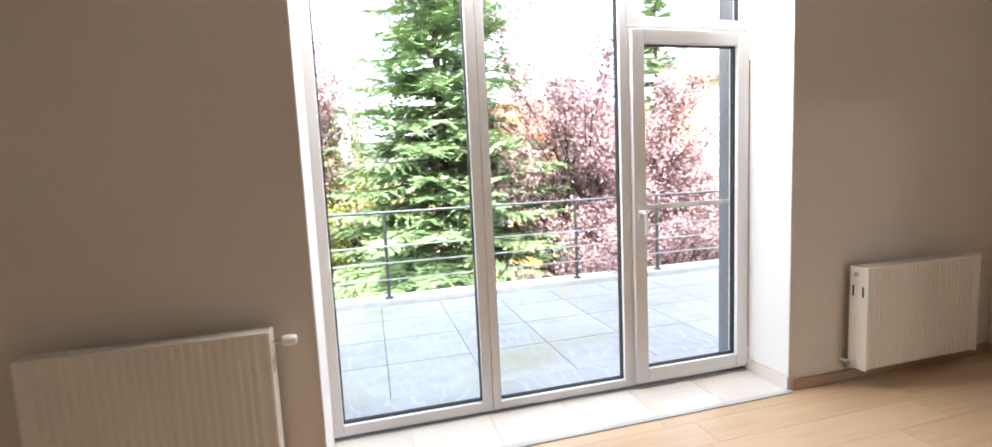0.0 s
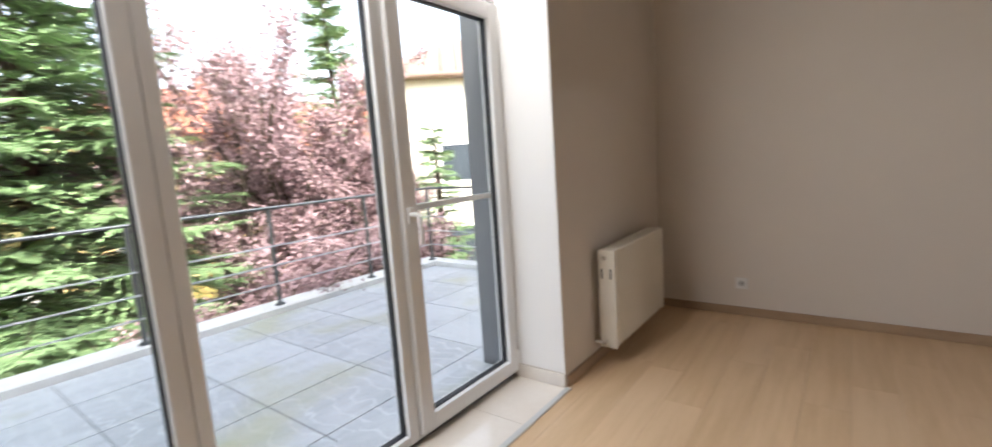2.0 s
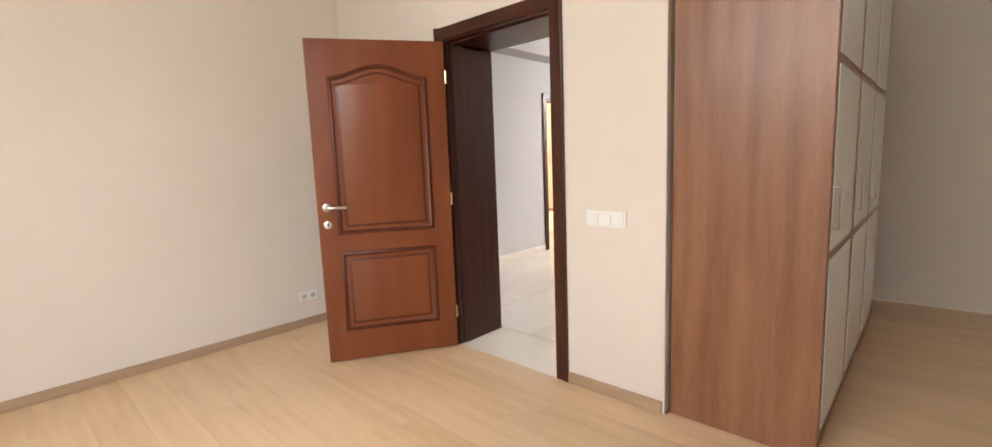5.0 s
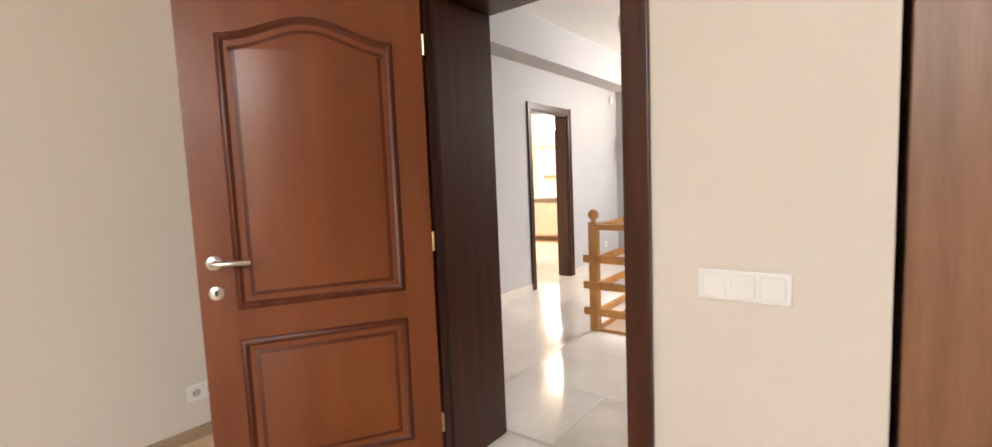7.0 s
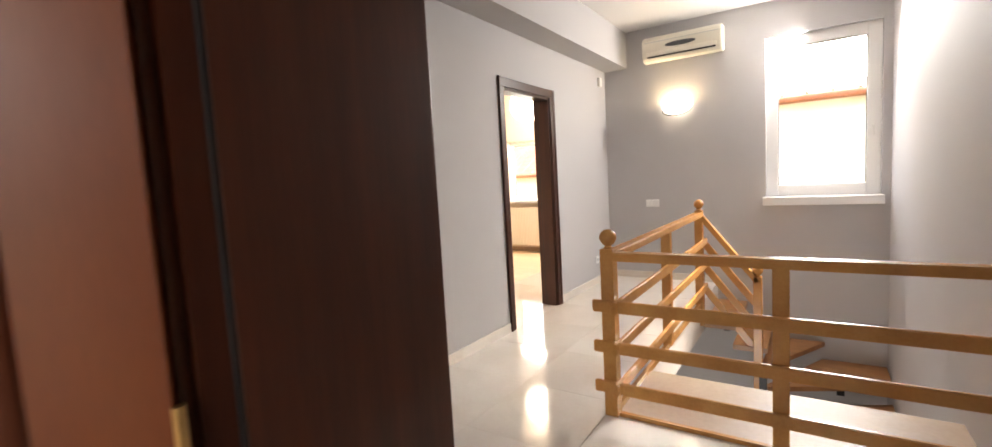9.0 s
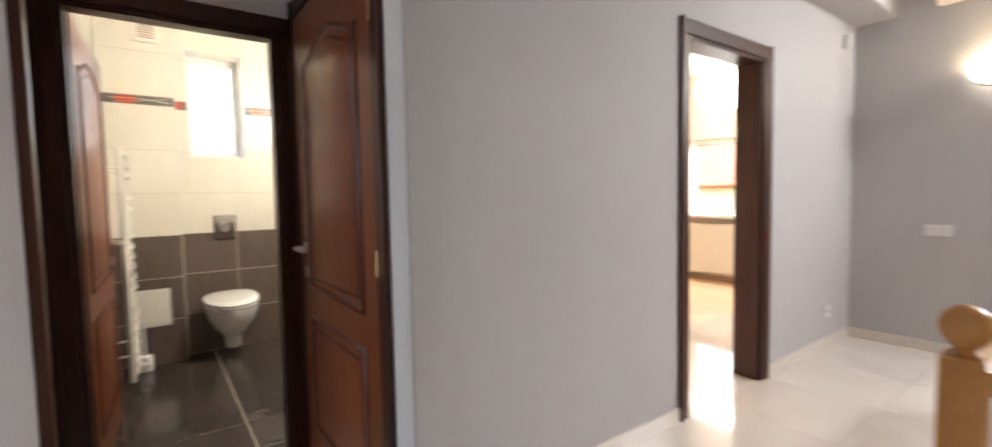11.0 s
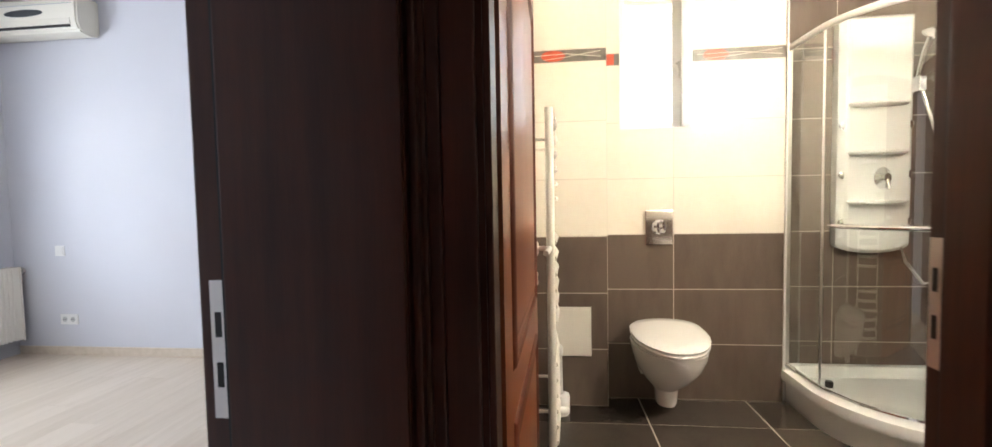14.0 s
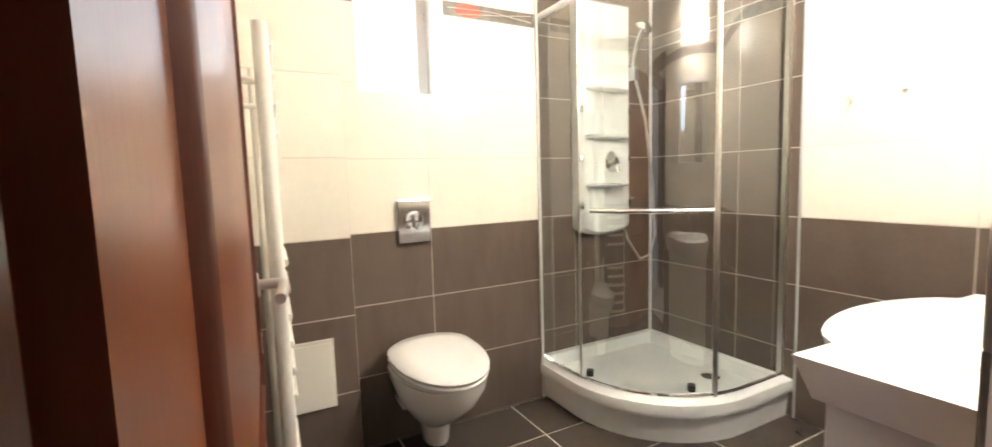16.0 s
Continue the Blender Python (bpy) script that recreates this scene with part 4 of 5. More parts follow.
br = thing("toilet_brush", "white toilet brush in a white holder on the floor", "toilet brush", pose(3.06, -4.47, 0))
part("holder", bm_lathe([(0.042, 0.0), (0.046, 0.01), (0.047, 0.10), (0.044, 0.11), (0.038, 0.112)], 20), PLASTIC, br, smooth=True)
part("handle", bm_lathe([(0.012, 0.10), (0.010, 0.12), (0.008, 0.32), (0.013, 0.34), (0.013, 0.37), (0.004, 0.385)], 12), PLASTIC, br, smooth=True)

# quadrant shower
SX, SY = 3.378, -6.618
SD = 0.90


def quadrant(inset, n=16, r=0.55):
    """Plan outline of the tray: corner at the origin, sides along -x and +y, a round front."""
    d = SD - inset
    rr = r - inset * 0.3
    cx, cy = -(d - rr), d - rr
    pts = [(0, 0), (0, d)]
    for i in range(n + 1):
        a = radians(90) * i / n
        pts.append((cx - rr * math.sin(a), cy + rr * math.cos(a)))
    pts.append((-d, 0))
    return pts


tray = thing("shower_tray", "white acrylic quadrant shower tray", "shower tray", pose(SX, SY, 0) @ Matrix.Diagonal((1, 1, 1.14, 1)))
part("skirt", bm_prism(quadrant(0.03), 0.0, 0.115, top=quadrant(0.015)), ACRYLIC, tray, smooth=True)
bm = bmesh.new()
levels = [(quadrant(0.0), 0.115, 0), (quadrant(-0.004), 0.135, 0), (quadrant(0.0), 0.165, 0), (quadrant(0.055), 0.172, 0.0), (quadrant(0.075), 0.168, 0.03), (quadrant(0.12), 0.12, 0.06), (quadrant(0.30), 0.118, 0.2)]
last = None
for o, z, s in levels:
    row = [bm.verts.new((min(x, -s), max(y, s), z)) for x, y in o]
    if last:
        for i in range(len(row)):
            bm.faces.new((last[i], last[(i + 1) % len(row)], row[(i + 1) % len(row)], row[i]))
    last = row
bm.faces.new(last)
part("basin", bm, ACRYLIC, tray, smooth=True)
part("drain", bm_lathe([(0.045, 0.119), (0.045, 0.126), (0.03, 0.13)], 20, -0.60, 0.20), CHROME, tray, "chrome drain cover", True)
part("skirt_screw", bm_lathe([(0.012, 0), (0.010, 0.006)], 12), CHROME, tray, at=pose(-0.62, 0.62, 0.06, 90, 0, 45))

enc = thing("shower_enclosure", "curved clear glass shower enclosure with chrome bars", "shower enclosure", pose(SX, SY, 0))
path = quadrant(0.05)[1:]


def glass_sheet(a, b, z0, z1, parent):
    bm = bmesh.new()
    pts = path[a:b + 1]
    lo = [bm.verts.new((x, y, z0)) for x, y in pts]
    hi = [bm.verts.new((x, y, z1)) for x, y in pts]
    for i in range(len(pts) - 1):
        bm.faces.new((lo[i], lo[i + 1], hi[i + 1], hi[i]))
    p = part("glass_panel", bm, SHOWERGLASS, parent, "clear glass panel", True)
    p.visible_shadow = False
    return p


glass_sheet(0, 5, 0.20, 1.98, enc)
glass_sheet(5, 13, 0.20, 1.98, enc)
glass_sheet(13, len(path) - 1, 0.20, 1.98, enc)
part("top_rail", bm_tube([(x, y, 2.0) for x, y in path], 0.018, 8), ACRYLIC, enc, smooth=True)
part("bottom_rail", bm_tube([(x, y, 0.204) for x, y in path], 0.010, 8), CHROME, enc, smooth=True)
for k in (2, 14):
    x, y = path[k]
    part("upright", bm_tube([(x, y, 0.18), (x, y, 1.98)], 0.012 if k > 5 else 0.006, 8), SATIN, enc, smooth=True)
for x, y in ((-0.002, path[0][1] - 0.012), (path[-1][0] + 0.012, 0.002)):
    part("wall_profile", bm_box(x - 0.012, y - 0.012, 0.17, x + 0.012, y + 0.012, 2.0), SATIN, enc)
bar = [(path[i][0] - 0.055 * math.sin(radians(90) * (i - 1) / 16), path[i][1] + 0.055 * math.cos(radians(90) * (i - 1) / 16), 1.03) for i in range(4, 14)]
part("towel_bar", bm_tube(bar, 0.011, 10), CHROME, enc, "chrome towel bar", True)
for i in (1, -2):
    x, y, z = bar[i]
    px, py = path[4 + (i if i > 0 else 10 + i)]
    part("bar_foot", bm_tube([(x, y, z), (px, py, z)], 0.008, 8), CHROME, enc, smooth=True)
for k, z in ((3, 0.23), (12, 0.23)):
    x, y = path[k]
    part("roller", bm_lathe([(0.018, z - 0.015), (0.018, z + 0.015)], 12, x + 0.02, y - 0.02), BLACK, enc)

pn = thing("shower_column", "white acrylic shower column with shelves and jets", "shower panel", pose(3.376, -6.20, 0))
outl = []
for i in range(13):
    a = math.pi * i / 12
    outl.append((0.19 * math.cos(a), 0.90 - 0.055 * math.sin(a)))
outl = [(-0.19, 2.14), (0.19, 2.14)] + outl
bm = bmesh.new()
for xx, sc_ in ((0.0, 1.0), (-0.05, 1.0), (-0.075, 0.86)):
    row = [bm.verts.new((xx, y * sc_, z if sc_ == 1 else 1.45 + (z - 1.45) * 0.97)) for y, z in outl]
    if xx < 0:
        for i in range(len(row)):
            bm.faces.new((prev[i], prev[(i + 1) % len(row)], row[(i + 1) % len(row)], row[i]))
    prev = row
bm.faces.new(prev)
part("backboard", bm, ACRYLIC, pn, smooth=True)
for z in (1.66, 1.40, 1.13):
    part("shelf", bm_lathe([(0.12, z - 0.012), (0.15, z - 0.004), (0.155, z + 0.006), (0.145, z + 0.010)], 24, -0.07, 0, 0.55, 1.0), ACRYLIC, pn, smooth=True)
for y in (-0.165, 0.165):
    for z in (1.55, 1.28, 1.02):
        part("jet", bm_lathe([(0.022, 0), (0.022, 0.012), (0.013, 0.016)], 16), CHROME, pn, "chrome body jet", True, pose(-0.058, y, z, 0, -90, 0))
part("mixer_rose", bm_lathe([(0.05, 0), (0.05, 0.006), (0.035, 0.02), (0.02, 0.045)], 22, 0, 0, 1.2, 0.9), CHROME, pn, "chrome mixer", True, pose(-0.075, -0.03, 1.26, 0, -90, 0))
part("mixer_lever", bm_tube([(-0.11, -0.03, 1.26), (-0.13, -0.03, 1.20)], 0.009, 8), CHROME, pn, smooth=True)
part("hand_shower", bm_tube([(-0.07, -0.20, 1.80), (-0.10, -0.21, 1.93), (-0.15, -0.21, 2.0)], [0.012, 0.016, 0.02], 10), CHROME, pn, "chrome hand shower", True)
part("shower_head", bm_lathe([(0.02, 0.0), (0.05, 0.02), (0.05, 0.03)], 18), CHROME, pn, smooth=True, at=pose(-0.17, -0.21, 2.02, 0, 130, 0))
part("shower_bracket", bm_box(-0.10, -0.225, 1.72, -0.05, -0.185, 1.80, bevel=0.006), CHROME, pn)
hose = [(-0.07, -0.2, 1.80), (-0.10, -0.27, 1.5), (-0.11, -0.32, 1.1), (-0.11, -0.34, 0.82), (-0.10, -0.31, 0.70), (-0.09, -0.24, 0.68), (-0.07, -0.16, 0.80), (-0.06, -0.13, 0.92)]
part("hose", bm_tube(hose, 0.008, 8), SATIN, pn, "metal shower hose", True)

part("corner_profile", bm_box(-0.018, 0.004, 0.19, -0.004, 0.018, 2.3, bevel=0.003), ACRYLIC, enc, "white corner profile")

# washbasin on its cabinet against the door wall
wb = thing("washbasin", "white ceramic furniture washbasin with a bowed front", "washbasin", pose(1.422, -6.33, -0.06))


def basin_outline(inset=0.0, bulge=0.12):
    pts = [(0.004, inset)]
    pts.append((0.36 - inset, inset))
    for i in range(21):
        u = i / 20
        y = 0.10 + 0.70 * u
        k = math.sin(math.pi * u) ** 0.6 if 0 < u < 1 else 0
        pts.append((0.365 - inset + bulge * k, y))
    pts += [(0.375 - inset, 0.945 - inset), (0.004, 0.945 - inset)]
    return pts


part("slab", bm_prism(basin_outline(0.03), 0.755, 0.85, top=basin_outline(0.0)), CERAMIC, wb, smooth=True)
bm = bmesh.new()
rows = []
for s, z in ((1.0, 0.851), (0.97, 0.858), (0.93, 0.853), (0.8, 0.80), (0.5, 0.77)):
    rows.append([bm.verts.new((0.245 + 0.21 * s * math.cos(2 * math.pi * i / 32), 0.45 + 0.34 * s * math.sin(2 * math.pi * i / 32), z)) for i in range(32)])
for a, b in zip(rows, rows[1:]):
    for i in range(32):
        bm.faces.new((a[i], a[(i + 1) % 32], b[(i + 1) % 32], b[i]))
bm.faces.new(rows[-1])
part("bowl", bm, CERAMIC, wb, smooth=True)
part("tap", bm_tube([(0.08, 0.45, 0.85), (0.08, 0.45, 0.98), (0.10, 0.45, 1.0), (0.20, 0.45, 0.97)], 0.015, 10), CHROME, wb, "chrome tap", True)
cab = thing("vanity_cabinet", "white vanity cabinet under the washbasin", "cabinet", pose(1.422, -6.30, 0))
part("body", bm_box(0.004, 0.0, 0.10, 0.32, 0.85, 0.694, bevel=0.003), PLASTIC, cab)
part("plinth", bm_box(0.004, 0.03, 0.0, 0.28, 0.82, 0.099), PLASTIC, cab)
for k in range(2):
    d = part("door", bm_box(0.321, 0.005 + 0.4235 * k, 0.105, 0.338, 0.42 + 0.4235 * k, 0.69, bevel=0.003), PLASTIC, cab)
    part("handle", bm_tube([(0.338, 0.38 + 0.09 * k, 0.5), (0.36, 0.38 + 0.09 * k, 0.5), (0.36, 0.38 + 0.09 * k, 0.62), (0.338, 0.38 + 0.09 * k, 0.62)], 0.005, 8), CHROME, d, smooth=True)
mi = thing("mirror", "bathroom mirror with a white frame over the washbasin", "mirror", pose(1.437, -5.87, 1.50))
part("backing", bm_box(0, -0.36, -0.28, 0.008, 0.36, 0.28), PLASTIC, mi)
part("mirror_glass", bm_box(0.0085, -0.33, -0.25, 0.012, 0.33, 0.25), MIRROR, mi)
for a, b, c, d in ((-0.37, -0.33, -0.29, 0.29), (0.33, 0.37, -0.29, 0.29), (-0.33, 0.33, -0.29, -0.25), (-0.33, 0.33, 0.25, 0.29)):
    part("frame_bar", bm_box(0.001, a, c, 0.022, b, d, bevel=0.003), PLASTIC, mi)
ml = thing("mirror_lamp", "lit opal lamp above the bathroom mirror", "wall lamp", pose(1.437, -5.87, 2.12))
part("back_plate", bm_box(0, -0.22, -0.03, 0.03, 0.22, 0.03, bevel=0.004), CHROME, ml)
for k in range(3):
    part("shade", bm_lathe([(0.03, -0.05), (0.05, -0.03), (0.052, 0.03), (0.035, 0.055)], 16, 0.09, -0.15 + 0.15 * k), BATHLIT, ml, "lit opal shade", True)
    part("arm", bm_tube([(0.03, -0.15 + 0.15 * k, 0), (0.045, -0.15 + 0.15 * k, 0)], 0.008, 8), CHROME, ml)
for x in (2.27, 2.08):
    hk = thing("towel_hook", "small chrome towel hook on the cream tiles", "hook", pose(x, -6.620, 1.465), group="towel hooks")
    part("peg", bm_tube([(0, 0, 0), (0, 0.03, -0.002), (0, 0.055, 0.004)], [0.008, 0.007, 0.010], 12), CHROME, hk, smooth=True)


# ---- terrace ----
TZ = -0.13
terrace = setting("terrace_floor", bm_box(-9.0, 0.58, -0.45, 0.98, 3.66, TZ - 0.004), SLATEGROUT, "grey tiled terrace", "terrace")
setting("terrace_kerb", bm_box(-9.0, 3.35, TZ - 0.02, 1.05, 3.67, -0.07, bevel=0.006), CONCRETE, "pale concrete terrace kerb", "kerb")
setting("terrace_kerb_east", bm_box(0.85, 0.58, TZ - 0.02, 1.05, 3.349, -0.07, bevel=0.006), CONCRETE, "pale concrete terrace kerb", "kerb")
setting("terrace_front", bm_box(-9.0, 3.44, -3.4, 1.03, 3.65, -0.451), CONCRETE, "pale terrace front wall", "wall")
setting("window_ledge", bm_box(-4.15, 0.392, -0.02, -1.65, 0.61, 0.045), SLATE, "grey stone outer ledge", "trim")
tr = thing("terrace_railing", "dark steel terrace railing with thin bars", "railing")
KT, PY, PX = -0.07, 3.47, 0.92


def rail_post(x, y):
    po = part("post", bm_tube([(x, y, KT), (x, y, 0.915)], 0.021, 10), STEEL, tr, smooth=True)
    part("base_plate", bm_lathe([(0.05, KT), (0.05, KT + 0.012), (0.025, KT + 0.025)], 16, x, y), STEEL, po, smooth=True)


for x in (-7.27, -6.08, -4.89, -3.70, -2.51, -1.33, -0.15, PX):
    rail_post(x, PY)
for y in (2.3, 1.1):
    rail_post(PX, y)
part("handrail", bm_tube([(-9, PY, 0.93), (PX - 0.015, PY, 0.93), (PX, PY - 0.015, 0.93), (PX, 0.6, 0.93)], 0.016, 10), STEEL, tr, smooth=True)
for z in (0.155, 0.35, 0.545):
    part("bar", bm_tube([(-9, PY - 0.03, z), (PX - 0.04, PY - 0.03, z), (PX - 0.03, PY - 0.04, z), (PX - 0.03, 0.6, z)], 0.008, 8), WIRE, tr, "thin bright steel bar", smooth=True)

# ---- garden ----
GZ = -3.2
GRASS = material("autumn_lawn", (0.10, 0.10, 0.03), 0.9, color2=(0.36, 0.27, 0.06), scale=2.5, bump=0.5, fine=50)
ROAD = material("asphalt_drive", (0.06, 0.06, 0.062), 0.85, var=0.2, scale=4, bump=0.3)
setting("ground", bm_box(-400, 3.65, GZ - 0.2, 400, 600, GZ), GRASS, "lawn covered with yellow autumn leaves", "ground")
setting("road", bm_box(-40, 24, GZ + 0.004, 14, 27, GZ + 0.02), CONCRETE, "pale paved drive", "road")
NEEDLE = material("spruce_needles", (0.085, 0.155, 0.060), 0.6, color2=(0.25, 0.36, 0.165), scale=1.0, bump=0.0, island=0.8)
PLUM = material("purple_plum_leaves", (0.12, 0.058, 0.065), 0.6, color2=(0.36, 0.235, 0.24), scale=1.0, bump=0.0, island=0.8)
YELLOW = material("yellow_green_leaves", (0.12, 0.17, 0.03), 0.6, color2=(0.34, 0.36, 0.08), scale=1.0, bump=0.0, island=0.8)
BARK = material("grey_brown_bark", (0.10, 0.075, 0.055), 0.9, var=0.3, scale=8, bump=0.6)
PALEBARK = material("pale_birch_bark", (0.42, 0.39, 0.36), 0.9, var=0.3, scale=8, bump=0.4)
rng = random.Random(5)


def mesh_object(name, verts, faces, mat, parent):
    me = bpy.data.meshes.new(name)
    me.from_pydata(verts, [], faces)
    me.materials.append(mat)
    ob = new(name, me)
    ob.parent = parent
    return ob


def spruce(label, x, y, h, spread, seed, density=1.0):
    r = random.Random(seed)
    t = thing("spruce_tree", label, "tree", pose(x, y, GZ))
    part("trunk", bm_tube([(0, 0, 0), (0.05, 0, h * 0.5), (0, 0, h)], [0.16, 0.10, 0.015], 10), BARK, t, smooth=True)
    verts, faces = [], []
    limbs = bmesh.new()
    z = 0.6
    while z < h - 0.15:
        f = 1 - z / h
        length = spread * (f ** 0.75) + 0.12
        n = max(5, int(9 * density * (0.5 + f)))
        a0 = r.random() * 6.28
        for k in range(n):
            a = a0 + 6.283 * k / n + r.uniform(-0.3, 0.3)
            L = length * r.uniform(0.6, 1.12)
            lift = 0.28 - 0.5 * f + r.uniform(-0.1, 0.1)
            zz = z + r.uniform(-0.16, 0.16)
            pts = []
            for s in range(6):
                u = s / 5
                pts.append(Vector((math.cos(a) * L * u, math.sin(a) * L * u, zz + L * (lift * u - 0.28 * u * u + 0.22 * u ** 3))))
            bm_tube([pts[0], pts[2], pts[5]], [0.02, 0.012, 0.003], 3, limbs, closed=False)
            side = Vector((-math.sin(a), math.cos(a), 0))
            d0 = Vector((math.cos(a), math.sin(a), 0))
            m = int(16 + 26 * L * density)
            for q in range(m):
                u = 0.12 + 0.88 * (q + r.random()) / m
                i = min(4, int(u * 5))
                p = pts[i].lerp(pts[i + 1], u * 5 - i)
                w = (0.36 * L * (1 - u) + 0.22) * r.uniform(0.5, 1.1)
                sgn = 1 if q % 2 else -1
                tip = p + (side * sgn * r.uniform(0.6, 1) + d0 * r.uniform(0.35, 0.9)).normalized() * w + Vector((0, 0, r.uniform(-0.45, 0.10) * w))
                # a twig with paired needle blades
                v = tip - p
                up = Vector((r.uniform(-.4, .4), r.uniform(-.4, .4), 1)).cross(v).normalized()
                for j in range(5):
                    b = p + v * (j / 5)
                    wd_ = 0.055 * (1.15 - j / 6)
                    for s2 in (1, -1):
                        e = b + v.normalized() * 0.07 + up * (s2 * wd_) + Vector((0, 0, r.uniform(-0.015, 0.02)))
                        base = len(verts)
                        verts.extend([b, b + v * 0.2, e])
                        faces.append((base, base + 1, base + 2))
        z += 0.20 + 0.10 * f
    part("limbs", limbs, BARK, t)
    mesh_object("crown", verts, faces, NEEDLE, t)
    return t


def leafy(name, label, x, y, h, spread, mat, bark, seed, leaves, size=0.05, base=0.04, stems=6, bare=0.0):
    """Multi-stemmed tree: forked tapered limbs, and a crown of small leaves set along the twigs."""
    r = random.Random(seed)
    t = thing(name, label, "tree", pose(x, y, GZ))
    wood = bmesh.new()
    tips = []

    def grow(p, d, length, rad, level):
        q = p + d * length * 0.5 + Vector((r.uniform(-.06, .06), r.uniform(-.06, .06), 0)) * length
        e = q + (d + Vector((r.uniform(-.25, .25), r.uniform(-.25, .25), r.uniform(0, .2)))).normalized() * length * 0.5
        bm_tube([p, q, e], [rad, rad * 0.8, rad * 0.6], 5 if level < 2 else 3, wood, closed=False)
        if level >= 0:
            tips.append((p, q, e))
        if level == 4:
            return
        for _ in range(3 if level else 4):
            k = r.uniform(0.3, 1.0)
            s = p.lerp(q, k * 2) if k < 0.5 else q.lerp(e, k * 2 - 1)
            nd = (d * 0.75 + Vector((r.uniform(-1, 1), r.uniform(-1, 1), r.uniform(-0.15, 0.8))) * 0.62).normalized()
            grow(s, nd, length * r.uniform(0.5, 0.72), rad * 0.5, level + 1)
    part("trunk", bm_tube([(0, 0, 0), (0.03, 0.02, h * base)], [0.14, 0.11], 10), bark, t, smooth=True)
    for k in range(stems):
        a = 6.28 * k / stems + r.uniform(-.4, .4)
        lean = spread / h * r.uniform(0.35, 0.9)
        grow(Vector((0.03, 0.02, h * base)), Vector((math.cos(a) * lean, math.sin(a) * lean, 1)).normalized(), h * 0.5 * r.uniform(0.8, 1.1), 0.07, 0)
    part("limbs", wood, bark, t)
    verts, faces = [], []
    for _ in range(leaves):
        p, q, e = r.choice(tips)
        k = r.random()
        c = (p.lerp(q, k * 2) if k < 0.5 else q.lerp(e, k * 2 - 1)) + Vector((r.gauss(0, 1), r.gauss(0, 1), r.gauss(0, 1))) * 0.07
        u = Vector((r.uniform(-1, 1), r.uniform(-1, 1), r.uniform(-.6, .6))).normalized() * size * r.uniform(0.6, 1.3)
        w = u.cross(Vector((r.uniform(-1, 1), r.uniform(-1, 1), r.uniform(-1, 1)))).normalized() * size * 0.42
        i = len(verts)
        verts.extend([c, c + u * 0.5 + w, c + u, c + u * 0.5 - w])
        faces.append((i, i + 1, i + 2, i + 3))
    if leaves:
        mesh_object("crown", verts, faces, mat, t)
    return t


spruce("tall green spruce close to the terrace", -2.45, 7.2, 10.2, 3.3, 3, 1.25)
spruce("green spruce beside the pale house", 3.8, 9.4, 9.2, 2.0, 8, 0.8)
spruce("small feathery spruce beside the terrace corner", 3.7, 5.9, 5.2, 1.1, 12, 0.7)
leafy("plum_tree", "purple-leaved plum tree below the terrace", 0.5, 7.6, 7.3, 3.0, PLUM, BARK, 21, 34000, 0.065)
leafy("plum_tree", "purple-leaved plum tree below the terrace", 2.4, 7.0, 6.6, 2.7, PLUM, BARK, 22, 38000, 0.065)
leafy("plum_tree", "purple-leaved plum tree below the terrace", 1.6, 9.2, 6.0, 3.0, PLUM, BARK, 29, 30000, 0.065)
leafy("plum_tree", "dark purple plum tree by the drive", -6.0, 8.8, 8.0, 2.6, PLUM, BARK, 24, 30000, 0.065)
leafy("plum_bush", "low purple-leaved plum bush against the terrace", -0.3, 5.6, 3.9, 3.0, PLUM, BARK, 31, 24000, 0.06, stems=9)
leafy("plum_bush", "low purple-leaved plum bush against the terrace", 1.4, 5.5, 3.9, 3.0, PLUM, BARK, 32, 24000, 0.06, stems=9)
leafy("shrub", "yellow-green leafed shrub beside the spruce", -5.0, 9.5, 5.4, 2.4, YELLOW, BARK, 25, 22000, 0.07)
leafy("birch_tree", "bare pale birch tree in the distance", -5.5, 19.0, 12.0, 5.0, PLUM, PALEBARK, 27, 700)

# ---- houses ----
ROOFTILE = material("red_roof_tile", (0.33, 0.10, 0.05), 0.8, color2=(0.50, 0.20, 0.11), scale=3, bump=0.2)
BROWNROOF = material("brown_roof_tile", (0.17, 0.11, 0.085), 0.8, color2=(0.28, 0.19, 0.15), scale=3, bump=0.2)
YELLOWWALL = material("yellow_render", (0.72, 0.52, 0.26), 0.85, var=0.05, scale=2, bump=0.2)
IVORY = material("ivory_render", (0.76, 0.71, 0.60), 0.85, var=0.04, scale=2, bump=0.2)
DARKPANE = material("dark_window_glass", (0.05, 0.06, 0.07), 0.1, scale=3, bump=0.0)


